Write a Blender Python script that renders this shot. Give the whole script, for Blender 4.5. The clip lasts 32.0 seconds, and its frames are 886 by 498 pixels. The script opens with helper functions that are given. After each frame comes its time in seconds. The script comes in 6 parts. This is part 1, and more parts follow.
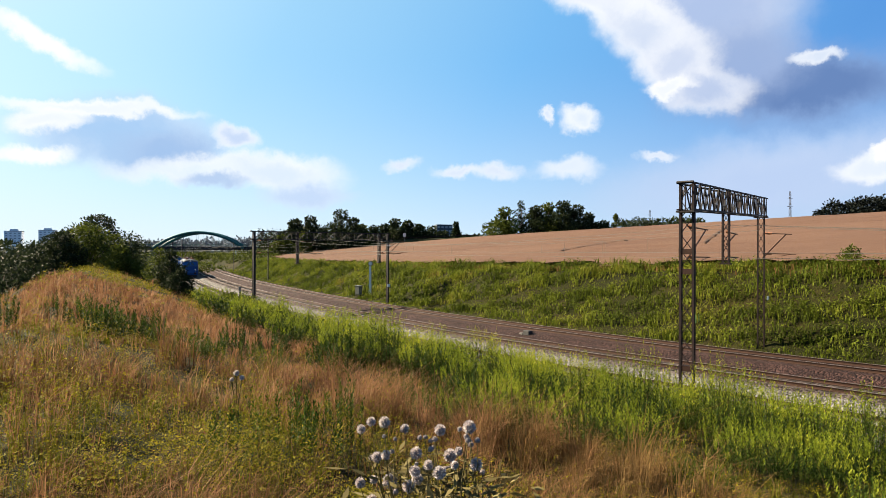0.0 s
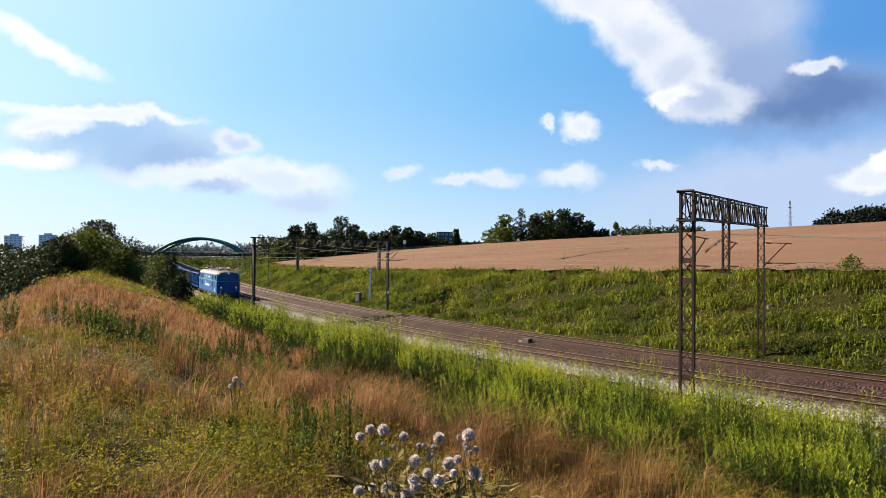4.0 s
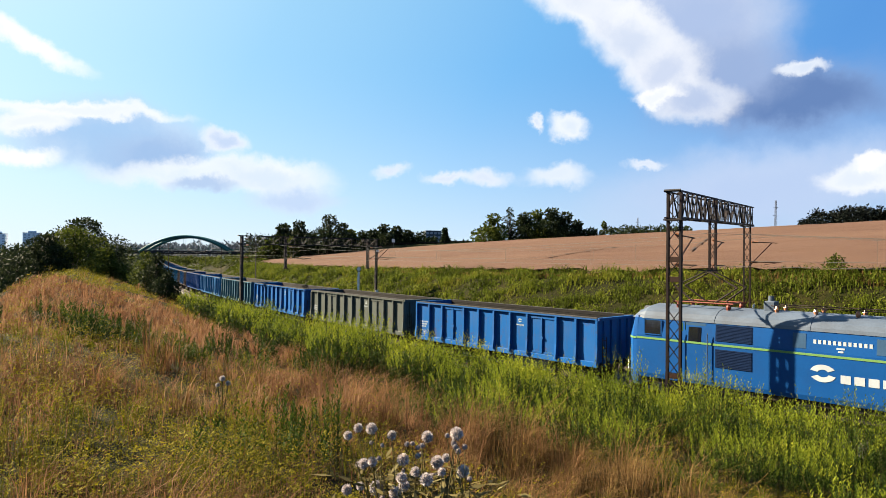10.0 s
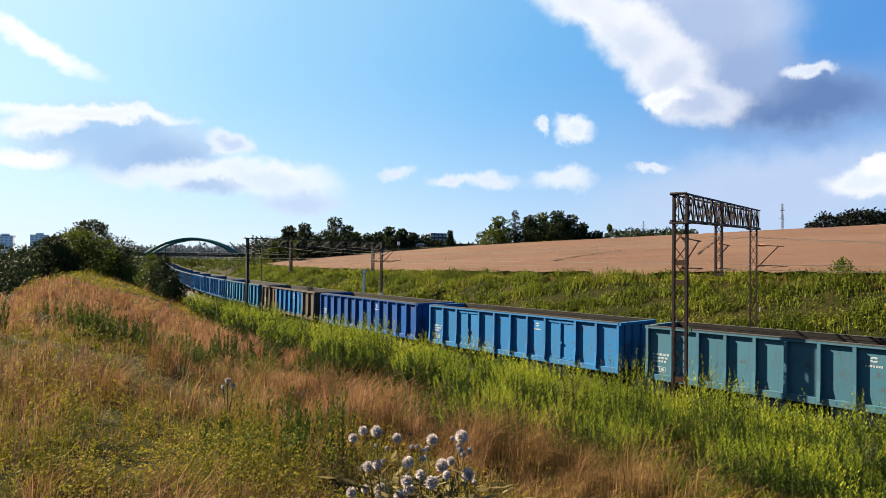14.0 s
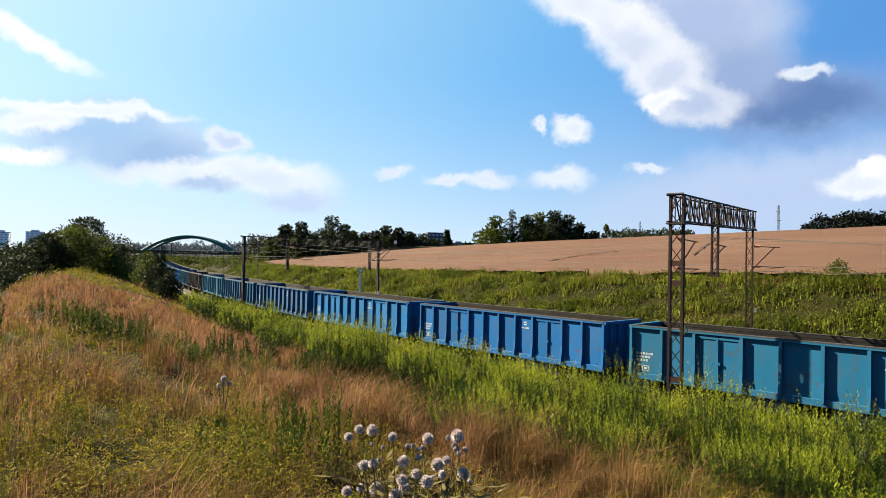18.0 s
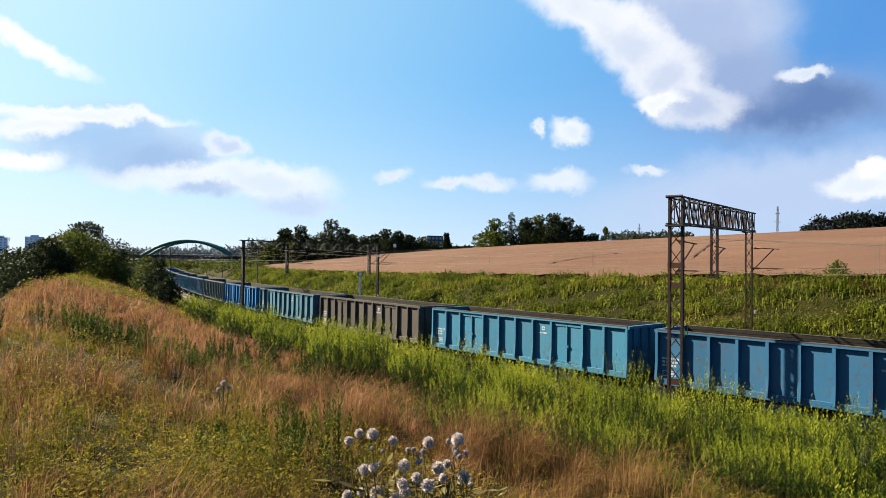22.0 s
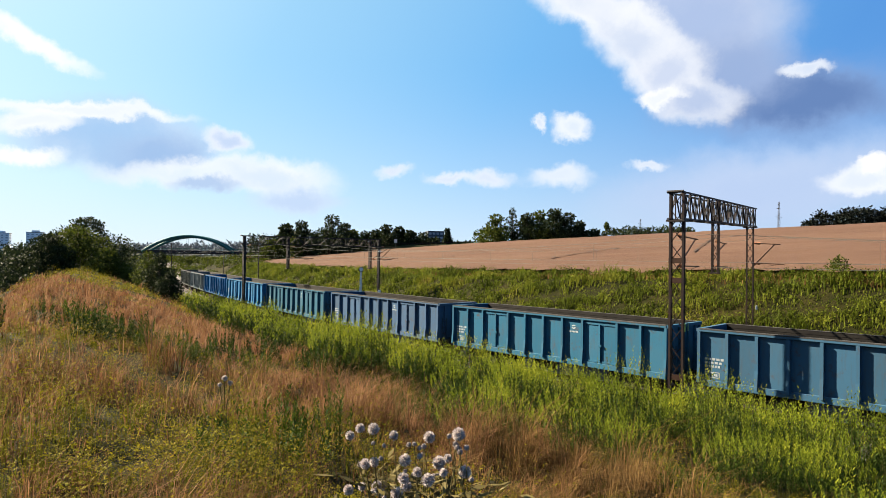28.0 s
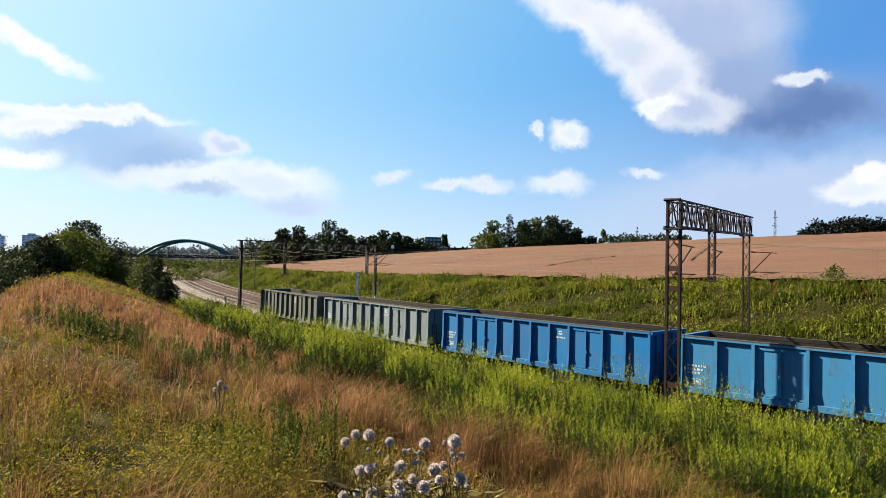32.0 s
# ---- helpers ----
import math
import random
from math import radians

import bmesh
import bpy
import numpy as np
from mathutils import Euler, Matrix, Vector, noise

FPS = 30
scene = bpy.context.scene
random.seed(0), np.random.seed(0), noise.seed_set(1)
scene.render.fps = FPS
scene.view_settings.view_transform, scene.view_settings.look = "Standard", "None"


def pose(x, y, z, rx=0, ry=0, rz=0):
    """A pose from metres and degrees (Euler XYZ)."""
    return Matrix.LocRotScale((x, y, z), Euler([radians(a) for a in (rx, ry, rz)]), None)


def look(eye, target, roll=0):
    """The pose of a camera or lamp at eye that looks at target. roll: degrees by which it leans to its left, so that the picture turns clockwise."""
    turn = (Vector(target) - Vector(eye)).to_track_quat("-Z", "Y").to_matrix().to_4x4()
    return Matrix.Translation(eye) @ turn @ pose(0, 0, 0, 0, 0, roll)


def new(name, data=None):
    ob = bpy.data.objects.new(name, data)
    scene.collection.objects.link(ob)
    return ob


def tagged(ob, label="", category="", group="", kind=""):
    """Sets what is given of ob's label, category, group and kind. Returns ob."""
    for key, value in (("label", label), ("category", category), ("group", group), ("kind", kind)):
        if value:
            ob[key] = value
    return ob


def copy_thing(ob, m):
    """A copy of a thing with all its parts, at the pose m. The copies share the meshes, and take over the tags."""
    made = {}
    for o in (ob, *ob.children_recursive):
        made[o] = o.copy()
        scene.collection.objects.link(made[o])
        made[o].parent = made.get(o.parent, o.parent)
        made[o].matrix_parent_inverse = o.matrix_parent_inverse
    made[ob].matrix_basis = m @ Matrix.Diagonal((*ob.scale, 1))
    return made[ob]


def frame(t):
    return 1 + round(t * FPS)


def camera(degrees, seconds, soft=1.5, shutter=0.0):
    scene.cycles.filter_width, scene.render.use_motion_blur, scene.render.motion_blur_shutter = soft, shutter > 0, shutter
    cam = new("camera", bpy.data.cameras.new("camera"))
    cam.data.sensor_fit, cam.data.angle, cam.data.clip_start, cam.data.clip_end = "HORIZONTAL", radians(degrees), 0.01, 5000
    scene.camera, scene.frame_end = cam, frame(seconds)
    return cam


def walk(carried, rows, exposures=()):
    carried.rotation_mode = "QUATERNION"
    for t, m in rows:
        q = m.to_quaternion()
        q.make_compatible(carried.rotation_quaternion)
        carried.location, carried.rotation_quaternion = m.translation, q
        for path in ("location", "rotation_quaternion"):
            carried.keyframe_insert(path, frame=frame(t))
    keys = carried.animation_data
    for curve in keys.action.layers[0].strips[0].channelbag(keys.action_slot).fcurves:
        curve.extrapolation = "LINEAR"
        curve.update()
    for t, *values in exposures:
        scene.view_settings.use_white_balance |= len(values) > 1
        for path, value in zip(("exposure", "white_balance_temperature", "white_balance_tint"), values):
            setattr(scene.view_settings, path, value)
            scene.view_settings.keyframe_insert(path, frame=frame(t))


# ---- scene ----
cam = camera(70, 32.0, soft=0.6)
EYE = 5.85


def aim(yaw, pitch, roll):
    """The camera's pose from its turn to the right, tilt up and lean, in degrees."""
    return pose(0, 0, EYE, 90 + pitch, 0, -yaw) @ pose(0, 0, 0, 0, 0, roll)


walk(cam, [
    (0, aim(-0.469, 0.178, 0.154)), (0.5, aim(-0.644, 0.187, 0.518)), (1, aim(-0.511, 0.086, 0.557)), (1.5, aim(-0.521, 0.115, 0.390)),
    (2, aim(-0.482, 0.296, 0.580)), (2.5, aim(-0.439, 0.762, 0.642)), (3, aim(-0.268, 0.639, 0.564)), (3.5, aim(-0.530, 0.865, 0.460)),
    (5.5, aim(-0.059, 0.672, 0.532)), (6, aim(0.012, 0.654, 0.456)), (6.5, aim(0.057, 0.727, 0.588)), (7, aim(0.033, 0.713, 0.725)),
    (7.5, aim(0.007, 0.767, 0.691)), (8, aim(-0.059, 0.727, 0.738)), (8.5, aim(0.210, 0.735, 0.743)), (9, aim(0.252, 0.604, 0.661)),
    (9.5, aim(0.313, 0.742, 0.729)), (10, aim(0.544, 0.734, 0.588)), (10.5, aim(0.273, 0.710, 0.646)), (11, aim(0.058, 0.730, 0.522)),
    (11.5, aim(-0.402, 0.851, 0.487)), (12, aim(0.006, 1.011, 0.713)), (12.5, aim(-0.207, 1.225, 0.592)), (13, aim(0.001, 1.237, 0.685)),
    (13.5, aim(0.073, 0.959, 0.644)), (14, aim(0.073, 0.974, 0.695)), (14.5, aim(0.070, 0.940, 0.773)), (16.5, aim(0.286, 1.064, 0.905)),
    (17, aim(0.237, 1.018, 0.722)), (17.5, aim(0.364, 0.761, 1.029)), (18, aim(0.362, 0.911, 1.028)), (18.5, aim(0.077, 0.971, 1.295)),
    (19, aim(0.012, 0.589, 1.035)), (19.5, aim(0.139, 1.017, 1.009)), (20, aim(0.120, 1.131, 1.147)), (20.5, aim(0.006, 0.986, 1.212)),
    (21, aim(0.147, 1.015, 1.120)), (21.5, aim(0.222, 1.203, 1.062)), (22, aim(0.405, 1.201, 0.746)), (22.5, aim(0.392, 1.101, 0.873)),
    (23, aim(0.195, 1.196, 0.819)), (23.5, aim(0.335, 1.289, 0.886)), (24, aim(0.209, 1.318, 1.131)), (24.5, aim(0.043, 1.186, 1.115)),
    (25, aim(0.134, 1.257, 0.960)), (25.5, aim(0.321, 0.915, 0.888)), (27.5, aim(0.425, 0.971, 0.690)), (28, aim(0.328, 0.776, 0.748)),
    (28.5, aim(0.518, 0.630, 0.789)), (29, aim(0.566, 0.856, 0.820)), (29.5, aim(0.454, 0.862, 0.764)), (30, aim(0.455, 0.939, 0.972)),
    (30.5, aim(0.500, 1.170, 0.870)), (31, aim(0.516, 1.319, 0.929)), (31.5, aim(0.449, 1.361, 1.259)), (32, aim(0.592, 1.336, 1.169)),
])

# ---------------------------------------------------------------- light
SUN_AZ, SUN_EL = radians(-69), radians(34)      # from +y towards +x; height
sun_to = Vector((math.sin(SUN_AZ) * math.cos(SUN_EL), math.cos(SUN_AZ) * math.cos(SUN_EL), math.sin(SUN_EL)))
sun = new("sun", bpy.data.lights.new("sun", "SUN"))
sun.data.energy, sun.data.angle, sun.data.color = 5.0, radians(0.6), (1.0, 0.85, 0.62)
sun.matrix_world = look(sun_to * 50, (0, 0, 0))
scene.view_settings.exposure = 2.75


class Nodes:
    """A small writer of node trees."""

    def __init__(self, tree):
        self.t = tree
        tree.nodes.clear()

    def n(self, kind, props=None, **ins):
        node = self.t.nodes.new(kind)
        for key, value in (props or {}).items():
            if key == "operation":
                node.operation = value
            elif key == "use_clamp":
                node.use_clamp = value
            elif key == "data_type":
                node.data_type = value
            elif key == "blend_type":
                node.blend_type = value
            elif key == "interpolation_type":
                node.interpolation_type = value
        for key, value in ins.items():
            key = key.replace("_", " ")
            sock = node.inputs[int(key[1:])] if key[0] == "i" and key[1:].isdigit() else node.inputs[key]
            self.put(sock, value)
        return node

    def put(self, sock, value):
        if hasattr(value, "outputs"):
            value = value.outputs[0]
        if isinstance(value, bpy.types.NodeSocket):
            self.t.links.new(value, sock)
        else:
            if sock.type == "RGBA" and len(value) == 3:
                value = (*value, 1)
            sock.default_value = value

    def math(self, op, a, b=0.0, c=0.0, clamp=False):
        return self.n("ShaderNodeMath", {"operation": op, "use_clamp": clamp}, i0=a, i1=b, i2=c)

    def vec(self, op, a, b=(0, 0, 0)):
        return self.n("ShaderNodeVectorMath", {"operation": op}, i0=a, i1=b)

    def mix(self, f, a, b, blend="MIX"):
        node = self.n("ShaderNodeMix", {"data_type": "RGBA", "blend_type": blend})
        self.put(node.inputs[0], f), self.put(node.inputs[6], a), self.put(node.inputs[7], b)
        return node.outputs[2]

    def ramp(self, f, *stops, ease="LINEAR"):
        node = self.n("ShaderNodeValToRGB")
        node.color_ramp.interpolation = ease
        els = node.color_ramp.elements
        while len(els) < len(stops):
            els.new(0.5)
        for e, (at, col) in zip(els, stops):
            e.position = at
            e.color = (*col, 1) if hasattr(col, "__len__") else (col, col, col, 1)
        self.put(node.inputs[0], f)
        return node.outputs[0]

    def noise(self, vec, scale, detail=4.0, rough=0.55, distort=0.0):
        node = self.n("ShaderNodeTexNoise", Scale=scale, Detail=detail, Roughness=rough, Distortion=distort)
        if vec is not None:
            self.put(node.inputs["Vector"], vec)
        return node.outputs[0]


def sky_dir(az, el):
    az, el = radians(az), radians(el)
    return (math.sin(az) * math.cos(el), math.cos(az) * math.cos(el), math.sin(el))


world = bpy.data.worlds.new("sky")
scene.world = world
world.use_nodes = True
w = Nodes(world.node_tree)
sky = w.n("ShaderNodeTexSky")
sky.sky_type, sky.sun_disc, sky.sun_elevation, sky.sun_rotation = "NISHITA", False, SUN_EL, SUN_AZ
sky.air_density, sky.dust_density, sky.ozone_density = 1.0, 0.4, 3.0
direction = w.n("ShaderNodeTexCoord").outputs["Generated"]
sep = w.n("ShaderNodeSeparateXYZ", Vector=direction)
# ragged coordinates for the clouds' edges
wob = w.vec("SUBTRACT", w.n("ShaderNodeTexNoise", Vector=direction, Scale=16.0, Detail=8.0, Roughness=0.62).outputs[1], (0.5, 0.5, 0.5))
wob_s = w.n("ShaderNodeVectorMath", {"operation": "SCALE"}, i0=wob, Scale=0.06)
ragged = w.vec("ADD", direction, wob_s)


def cloud(tx, ty, wide, high, tilt=0.0, firm=1.0):
    """How much of a heap cloud covers each direction: an oval with torn edges. Place and half sizes as slopes from the y axis."""
    c = Vector((tx, 1.0, ty))
    far = c.length
    c.normalize()
    right = Vector((c.y, -c.x, 0)).normalized()
    up = right.cross(c)
    r2, u2 = right * math.cos(radians(tilt)) + up * math.sin(radians(tilt)), up * math.cos(radians(tilt)) - right * math.sin(radians(tilt))
    d = w.vec("SUBTRACT", ragged, tuple(c))
    a = w.n("ShaderNodeVectorMath", {"operation": "DOT_PRODUCT"}, i0=d, i1=tuple(r2 * far / wide)).outputs["Value"]
    b = w.n("ShaderNodeVectorMath", {"operation": "DOT_PRODUCT"}, i0=d, i1=tuple(u2 * far / high)).outputs["Value"]
    front = w.n("ShaderNodeVectorMath", {"operation": "DOT_PRODUCT"}, i0=direction, i1=tuple(c)).outputs["Value"]
    q = w.math("SQRT", w.math("ADD", w.math("MULTIPLY", a, a), w.math("MULTIPLY", b, b)))
    q = w.math("ADD", q, w.math("MULTIPLY", w.math("LESS_THAN", front, 0.0), 50.0))
    soft = 0.35 / firm
    cover = w.n("ShaderNodeMapRange", {"interpolation_type": "SMOOTHSTEP"}, Value=q, i1=1.0 + soft, i2=1.0 - soft, i3=0.0, i4=1.0)
    return cover.outputs[0], q, b


to_sun = w.n("ShaderNodeVectorMath", {"operation": "DOT_PRODUCT"}, i0=direction, i1=tuple(sun_to)).outputs["Value"]
# hazy summer air: the blue pales towards the sun and towards the land
pale = w.ramp(w.math("MULTIPLY_ADD", to_sun, 0.5, 0.5), (0.2, (0.07, 0.24, 0.66)), (0.5, (0.09, 0.32, 0.79)), (0.68, (0.20, 0.54, 0.96)), (0.82, (0.40, 0.74, 1.0)), (0.90, (0.64, 0.93, 1.04)), (1.0, (1.0, 1.05, 1.08)))
pale10 = w.n("ShaderNodeVectorMath", {"operation": "SCALE"}, i0=pale, Scale=10.0)
col = w.mix(0.75, w.mix(1.0, sky.outputs[0], (1.15, 1.5, 1.6), "MULTIPLY"), pale10)
low = w.n("ShaderNodeMapRange", Value=sep.outputs[2], i1=0.30, i2=0.0, i3=0.0, i4=1.0).outputs[0]
hz = w.math("MULTIPLY", w.math("POWER", low, 1.7), w.n("ShaderNodeMapRange", Value=to_sun, i1=-0.2, i2=0.8, i3=0.45, i4=0.95).outputs[0])
col = w.mix(hz, col, (8.6, 9.6, 10.4))
W, LAV, FAINT = (1.0, 1.0, 1.0), (0.50, 0.56, 0.74), (.76, .84, .97)
cloud_list = [          # slope right, slope up, half width, half height, tilt, firmness, inside, bright rim
    (.53, .118, .24, .055, 5, .5, (.52, .65, .90), .12), (.54, .256, .16, .052, -2, .6, (.27, .40, .68), .0), (.56, .258, .11, .036, -2, .7, (.135, .24, .50), 0.0),
    (.405, .385, .125, .10, -12, .8, (.45, .56, .81), .3), (.46, .30, .08, .05, 0, .6, (.33, .45, .72), .05), (.25, .40, .12, .032, -24, .8, (.82, .87, .96), .9), (.315, .345, .085, .045, -38, .8, (.68, .76, .92), .8),
    (.365, .295, .05, .05, -20, .8, (.64, .72, .90), .7), (.405, .25, .06, .034, -6, .9, (.52, .62, .84), .75), (.345, .258, .035, .012, 4, .9, (.9, .94, .99), 1.0), (.575, .305, .030, .011, 2, .8, (.74, .82, .95), .6),
    (.208, .206, .030, .018, -8, .9, (.80, .88, .99), .7), (.155, .213, .009, .009, 0, .8, FAINT, .8), (.675, .13, .055, .022, 0, .9, (.82, .89, .99), .8), (.69, .155, .02, .012, 0, .8, W, .8), (.33, .148, .025, .007, 0, .6, FAINT, .5),
    (-.516, .182, .14, .056, 0, .9, (.40, .61, .90), .25), (-.56, .228, .13, .012, 3, .8, (.9, .95, 1.0), .9), (-.64, .205, .05, .018, 12, .8, (.9, .95, 1.0), .9), (-.44, .155, .07, .03, 0, .7, (.37, .55, .84), .1), (-.66, .15, .05, .014, 0, .7, W, .9),
    (-.345, .182, .034, .02, -10, 1.0, (.60, .72, .94), .8), (-.37, .13, .13, .02, 3, .7, (.80, .90, 1.0), .7), (-.27, .125, .09, .025, -4, .7, (.74, .85, .99), .7), (-.37, .112, .05, .010, 0, .6, (.48, .63, .88), .1), (-.22, .088, .06, .018, 0, .6, (.58, .72, .95), .2), (-.65, .335, .075, .014, -22, .6, W, 1.0),
    (-.075, .132, .022, .008, 10, .5, FAINT, .5), (.015, .13, .03, .009, 0, .6, FAINT, .5), (.077, .125, .035, .012, 0, .6, FAINT, .5), (.19, .13, .045, .016, 0, .6, (.80, .88, .98), .6),
    (1.6, .5, .3, .12, 0, 1.0, LAV, .8), (-1.9, .4, .4, .12, 5, 1.0, LAV, .8),
]
mott = w.noise(ragged, 14.0, 6.0, 0.62)
for tx, ty, wide, high, tilt, firm, inside, rim in cloud_list:
    cover, q, b = cloud(tx, ty, wide, high, tilt, firm)
    edge = w.math("ADD", q, w.math("MULTIPLY_ADD", mott, 1.0, -0.5))
    lit = w.n("ShaderNodeMapRange", {"interpolation_type": "SMOOTHSTEP"}, Value=edge, i1=0.15, i2=1.2, i3=0.0, i4=rim).outputs[0]
    white = w.mix(lit, tuple(10 * v for v in inside), (10.6, 10.6, 10.6))
    col = w.mix(w.math("MULTIPLY", cover, 0.95), col, white)
out = w.n("ShaderNodeOutputWorld", Surface=w.n("ShaderNodeBackground", Color=w.n("ShaderNodeVectorMath", {"operation": "SCALE"}, i0=col, Scale=0.305), Strength=0.05))

# ---------------------------------------------------------------- materials


def material(name, base, rough=0.8, metal=0.0, vary=0.25, scale=3.0, fine=40.0, bump=0.2, stain=None, stain_amt=0.0, tint=0.0, spec=0.15):
    """A surface with two sizes of variation, fine relief and, where given, stains. tint: how far each piece differs from the next."""
    m = bpy.data.materials.new(name)
    m.use_nodes = True
    k = Nodes(m.node_tree)
    co = k.n("ShaderNodeTexCoord").outputs["Object"]
    big, small = k.noise(co, scale, 5.0), k.noise(co, fine, 3.0)
    f = k.math("ADD", k.math("MULTIPLY", big, 0.65), k.math("MULTIPLY", small, 0.35))
    dark, light = [c * (1 - vary) for c in base], [min(1, c * (1 + vary)) for c in base]
    c = k.ramp(f, (0.3, dark), (0.7, light))
    if stain:
        c = k.mix(k.math("MULTIPLY", k.ramp(k.noise(co, scale * 0.6, 8.0, 0.7), (0.48, 0.0), (0.66, 1.0)), stain_amt), c, stain)
    if tint:
        r = k.n("ShaderNodeObjectInfo").outputs["Random"]
        c = k.mix(1.0, c, k.ramp(r, (0.0, 1 - tint), (1.0, 1.0)), "MULTIPLY")
    b = k.n("ShaderNodeBump", Strength=bump, Distance=0.02, Height=small)
    s = k.n("ShaderNodeBsdfPrincipled", Base_Color=c, Roughness=rough, Metallic=metal, Normal=b)
    s.inputs["Specular IOR Level"].default_value = spec
    k.n("ShaderNodeOutputMaterial", Surface=s)
    return m


LEAF = 0.31


def leaf_material(name, stops, rough=0.6, patch=0.35, glow=0.45, wave=0.5):
    """Leaves and blades: each of its own tone, patches of another tone, light coming through."""
    m = bpy.data.materials.new(name)
    m.use_nodes = True
    k = Nodes(m.node_tree)
    r = k.n("ShaderNodeNewGeometry").outputs["Random Per Island"]
    co = k.n("ShaderNodeTexCoord").outputs["Object"]
    f = k.math("ADD", k.math("MULTIPLY", r, 1 - wave), k.math("MULTIPLY", k.ramp(k.noise(co, patch, 4.0), (0.3, 0.0), (0.7, 1.0)), wave))
    c = k.ramp(f, *[(q, [v * LEAF for v in rgb]) for q, rgb in stops])
    s = k.n("ShaderNodeBsdfPrincipled", Base_Color=c, Roughness=rough)
    s.inputs["Specular IOR Level"].default_value = 0.03
    t = k.n("ShaderNodeBsdfTranslucent", Color=c)
    k.n("ShaderNodeOutputMaterial", Surface=k.n("ShaderNodeMixShader", i0=glow * 0.85, i1=s, i2=t))
    return m


def paint_material(name, grime=(0.05, 0.045, 0.04)):
    """Wagon paint: its colour is the object's own; rust, dust streaks and scuffs over it."""
    m = bpy.data.materials.new(name)
    m.use_nodes = True
    k = Nodes(m.node_tree)
    tc = k.n("ShaderNodeTexCoord").outputs["Object"]
    info = k.n("ShaderNodeObjectInfo")
    rnd = k.n("ShaderNodeVectorMath", {"operation": "SCALE"}, i0=(37.0, 11.0, 5.0), Scale=info.outputs["Random"])
    co = k.vec("ADD", tc, rnd)
    base = info.outputs["Color"]
    faded = k.mix(k.ramp(k.noise(co, 0.8, 5.0), (0.4, 0.0), (0.8, 0.4)), base, k.mix(0.2, base, (0.05, 0.08, 0.10)))
    streak = k.n("ShaderNodeMapping", Vector=co)
    streak.inputs["Scale"].default_value = (5.0, 5.0, 0.5)
    c = k.mix(k.ramp(k.noise(streak, 1.6, 6.0, 0.65), (0.5, 0.0), (0.8, 0.55)), faded, (0.035, 0.034, 0.034))
    c = k.mix(k.ramp(k.noise(co, 0.55, 6.0, 0.6), (0.45, 0.0), (0.75, 0.16)), c, (0.06, 0.06, 0.058))
    c = k.mix(k.ramp(k.noise(co, 2.3, 9.0, 0.72), (0.57, 0.0), (0.70, 0.8)), c, (0.045, 0.026, 0.017))
    c = k.mix(k.ramp(k.noise(co, 14.0, 4.0, 0.7), (0.66, 0.0), (0.74, 0.6)), c, (0.05, 0.075, 0.09))
    b = k.n("ShaderNodeBump", Strength=0.15, Distance=0.02, Height=k.noise(co, 2.5, 3.0))
    s = k.n("ShaderNodeBsdfPrincipled", Base_Color=c, Roughness=0.5, Normal=b)
    s.inputs["Specular IOR Level"].default_value = 0.09
    k.n("ShaderNodeOutputMaterial", Surface=s)
    return m


MAT = {
    "steel_dark": material("weathered_steel", (0.013, 0.0085, 0.0085), 0.75, 0.2, 0.4, 2.5, 30, 0.3, (0.028, 0.011, 0.007), 0.5),
    "steel_truss": material("dark_painted_steel", (0.015, 0.014, 0.015), 0.6, 0.2, 0.4, 2.5, 30, 0.3, (0.03, 0.015, 0.01), 0.5),
    "rail_side": material("rusty_rail", (0.026, 0.013, 0.009), 0.7, 0.3, 0.3, 2.0, 40, 0.3),
    "rail_top": material("worn_rail_head", (0.16, 0.14, 0.13), 0.4, 0.8, 0.15, 2.0, 40, 0.05),
    "sleeper": material("old_timber", (0.018, 0.012, 0.010), 0.9, 0, 0.4, 3.0, 30, 0.5, tint=0.5),
    "concrete": material("concrete", (0.12, 0.115, 0.105), 0.85, 0, 0.25, 1.5, 25, 0.3, (0.07, 0.065, 0.058), 0.5, tint=0.2),
    "white": material("white_paint", (0.5, 0.5, 0.49), 0.5, 0, 0.08, 3, 30, 0.05),
    "grey_box": material("grey_paint", (0.06, 0.066, 0.062), 0.6, 0, 0.25, 4, 30, 0.1),
    "black": material("black_rubber", (0.02, 0.02, 0.02), 0.7, 0, 0.3, 4, 30, 0.2),
    "under": material("grimy_underframe", (0.022, 0.019, 0.017), 0.85, 0.1, 0.5, 4, 30, 0.4, (0.05, 0.028, 0.02), 0.5),
    "inside": material("coal_black_inside", (0.005, 0.0045, 0.0045), 0.95, 0.0, 0.4, 2, 30, 0.4, (0.009, 0.008, 0.0075), 0.7),
    "paint": paint_material("wagon_paint"),
    "porcelain": material("insulator_glaze", (0.2, 0.09, 0.05), 0.2, 0, 0.2, 8, 30, 0.0),
    "wire": material("tarnished_wire", (0.10, 0.10, 0.09), 0.5, 0.7, 0.2, 2, 30, 0.0),
}

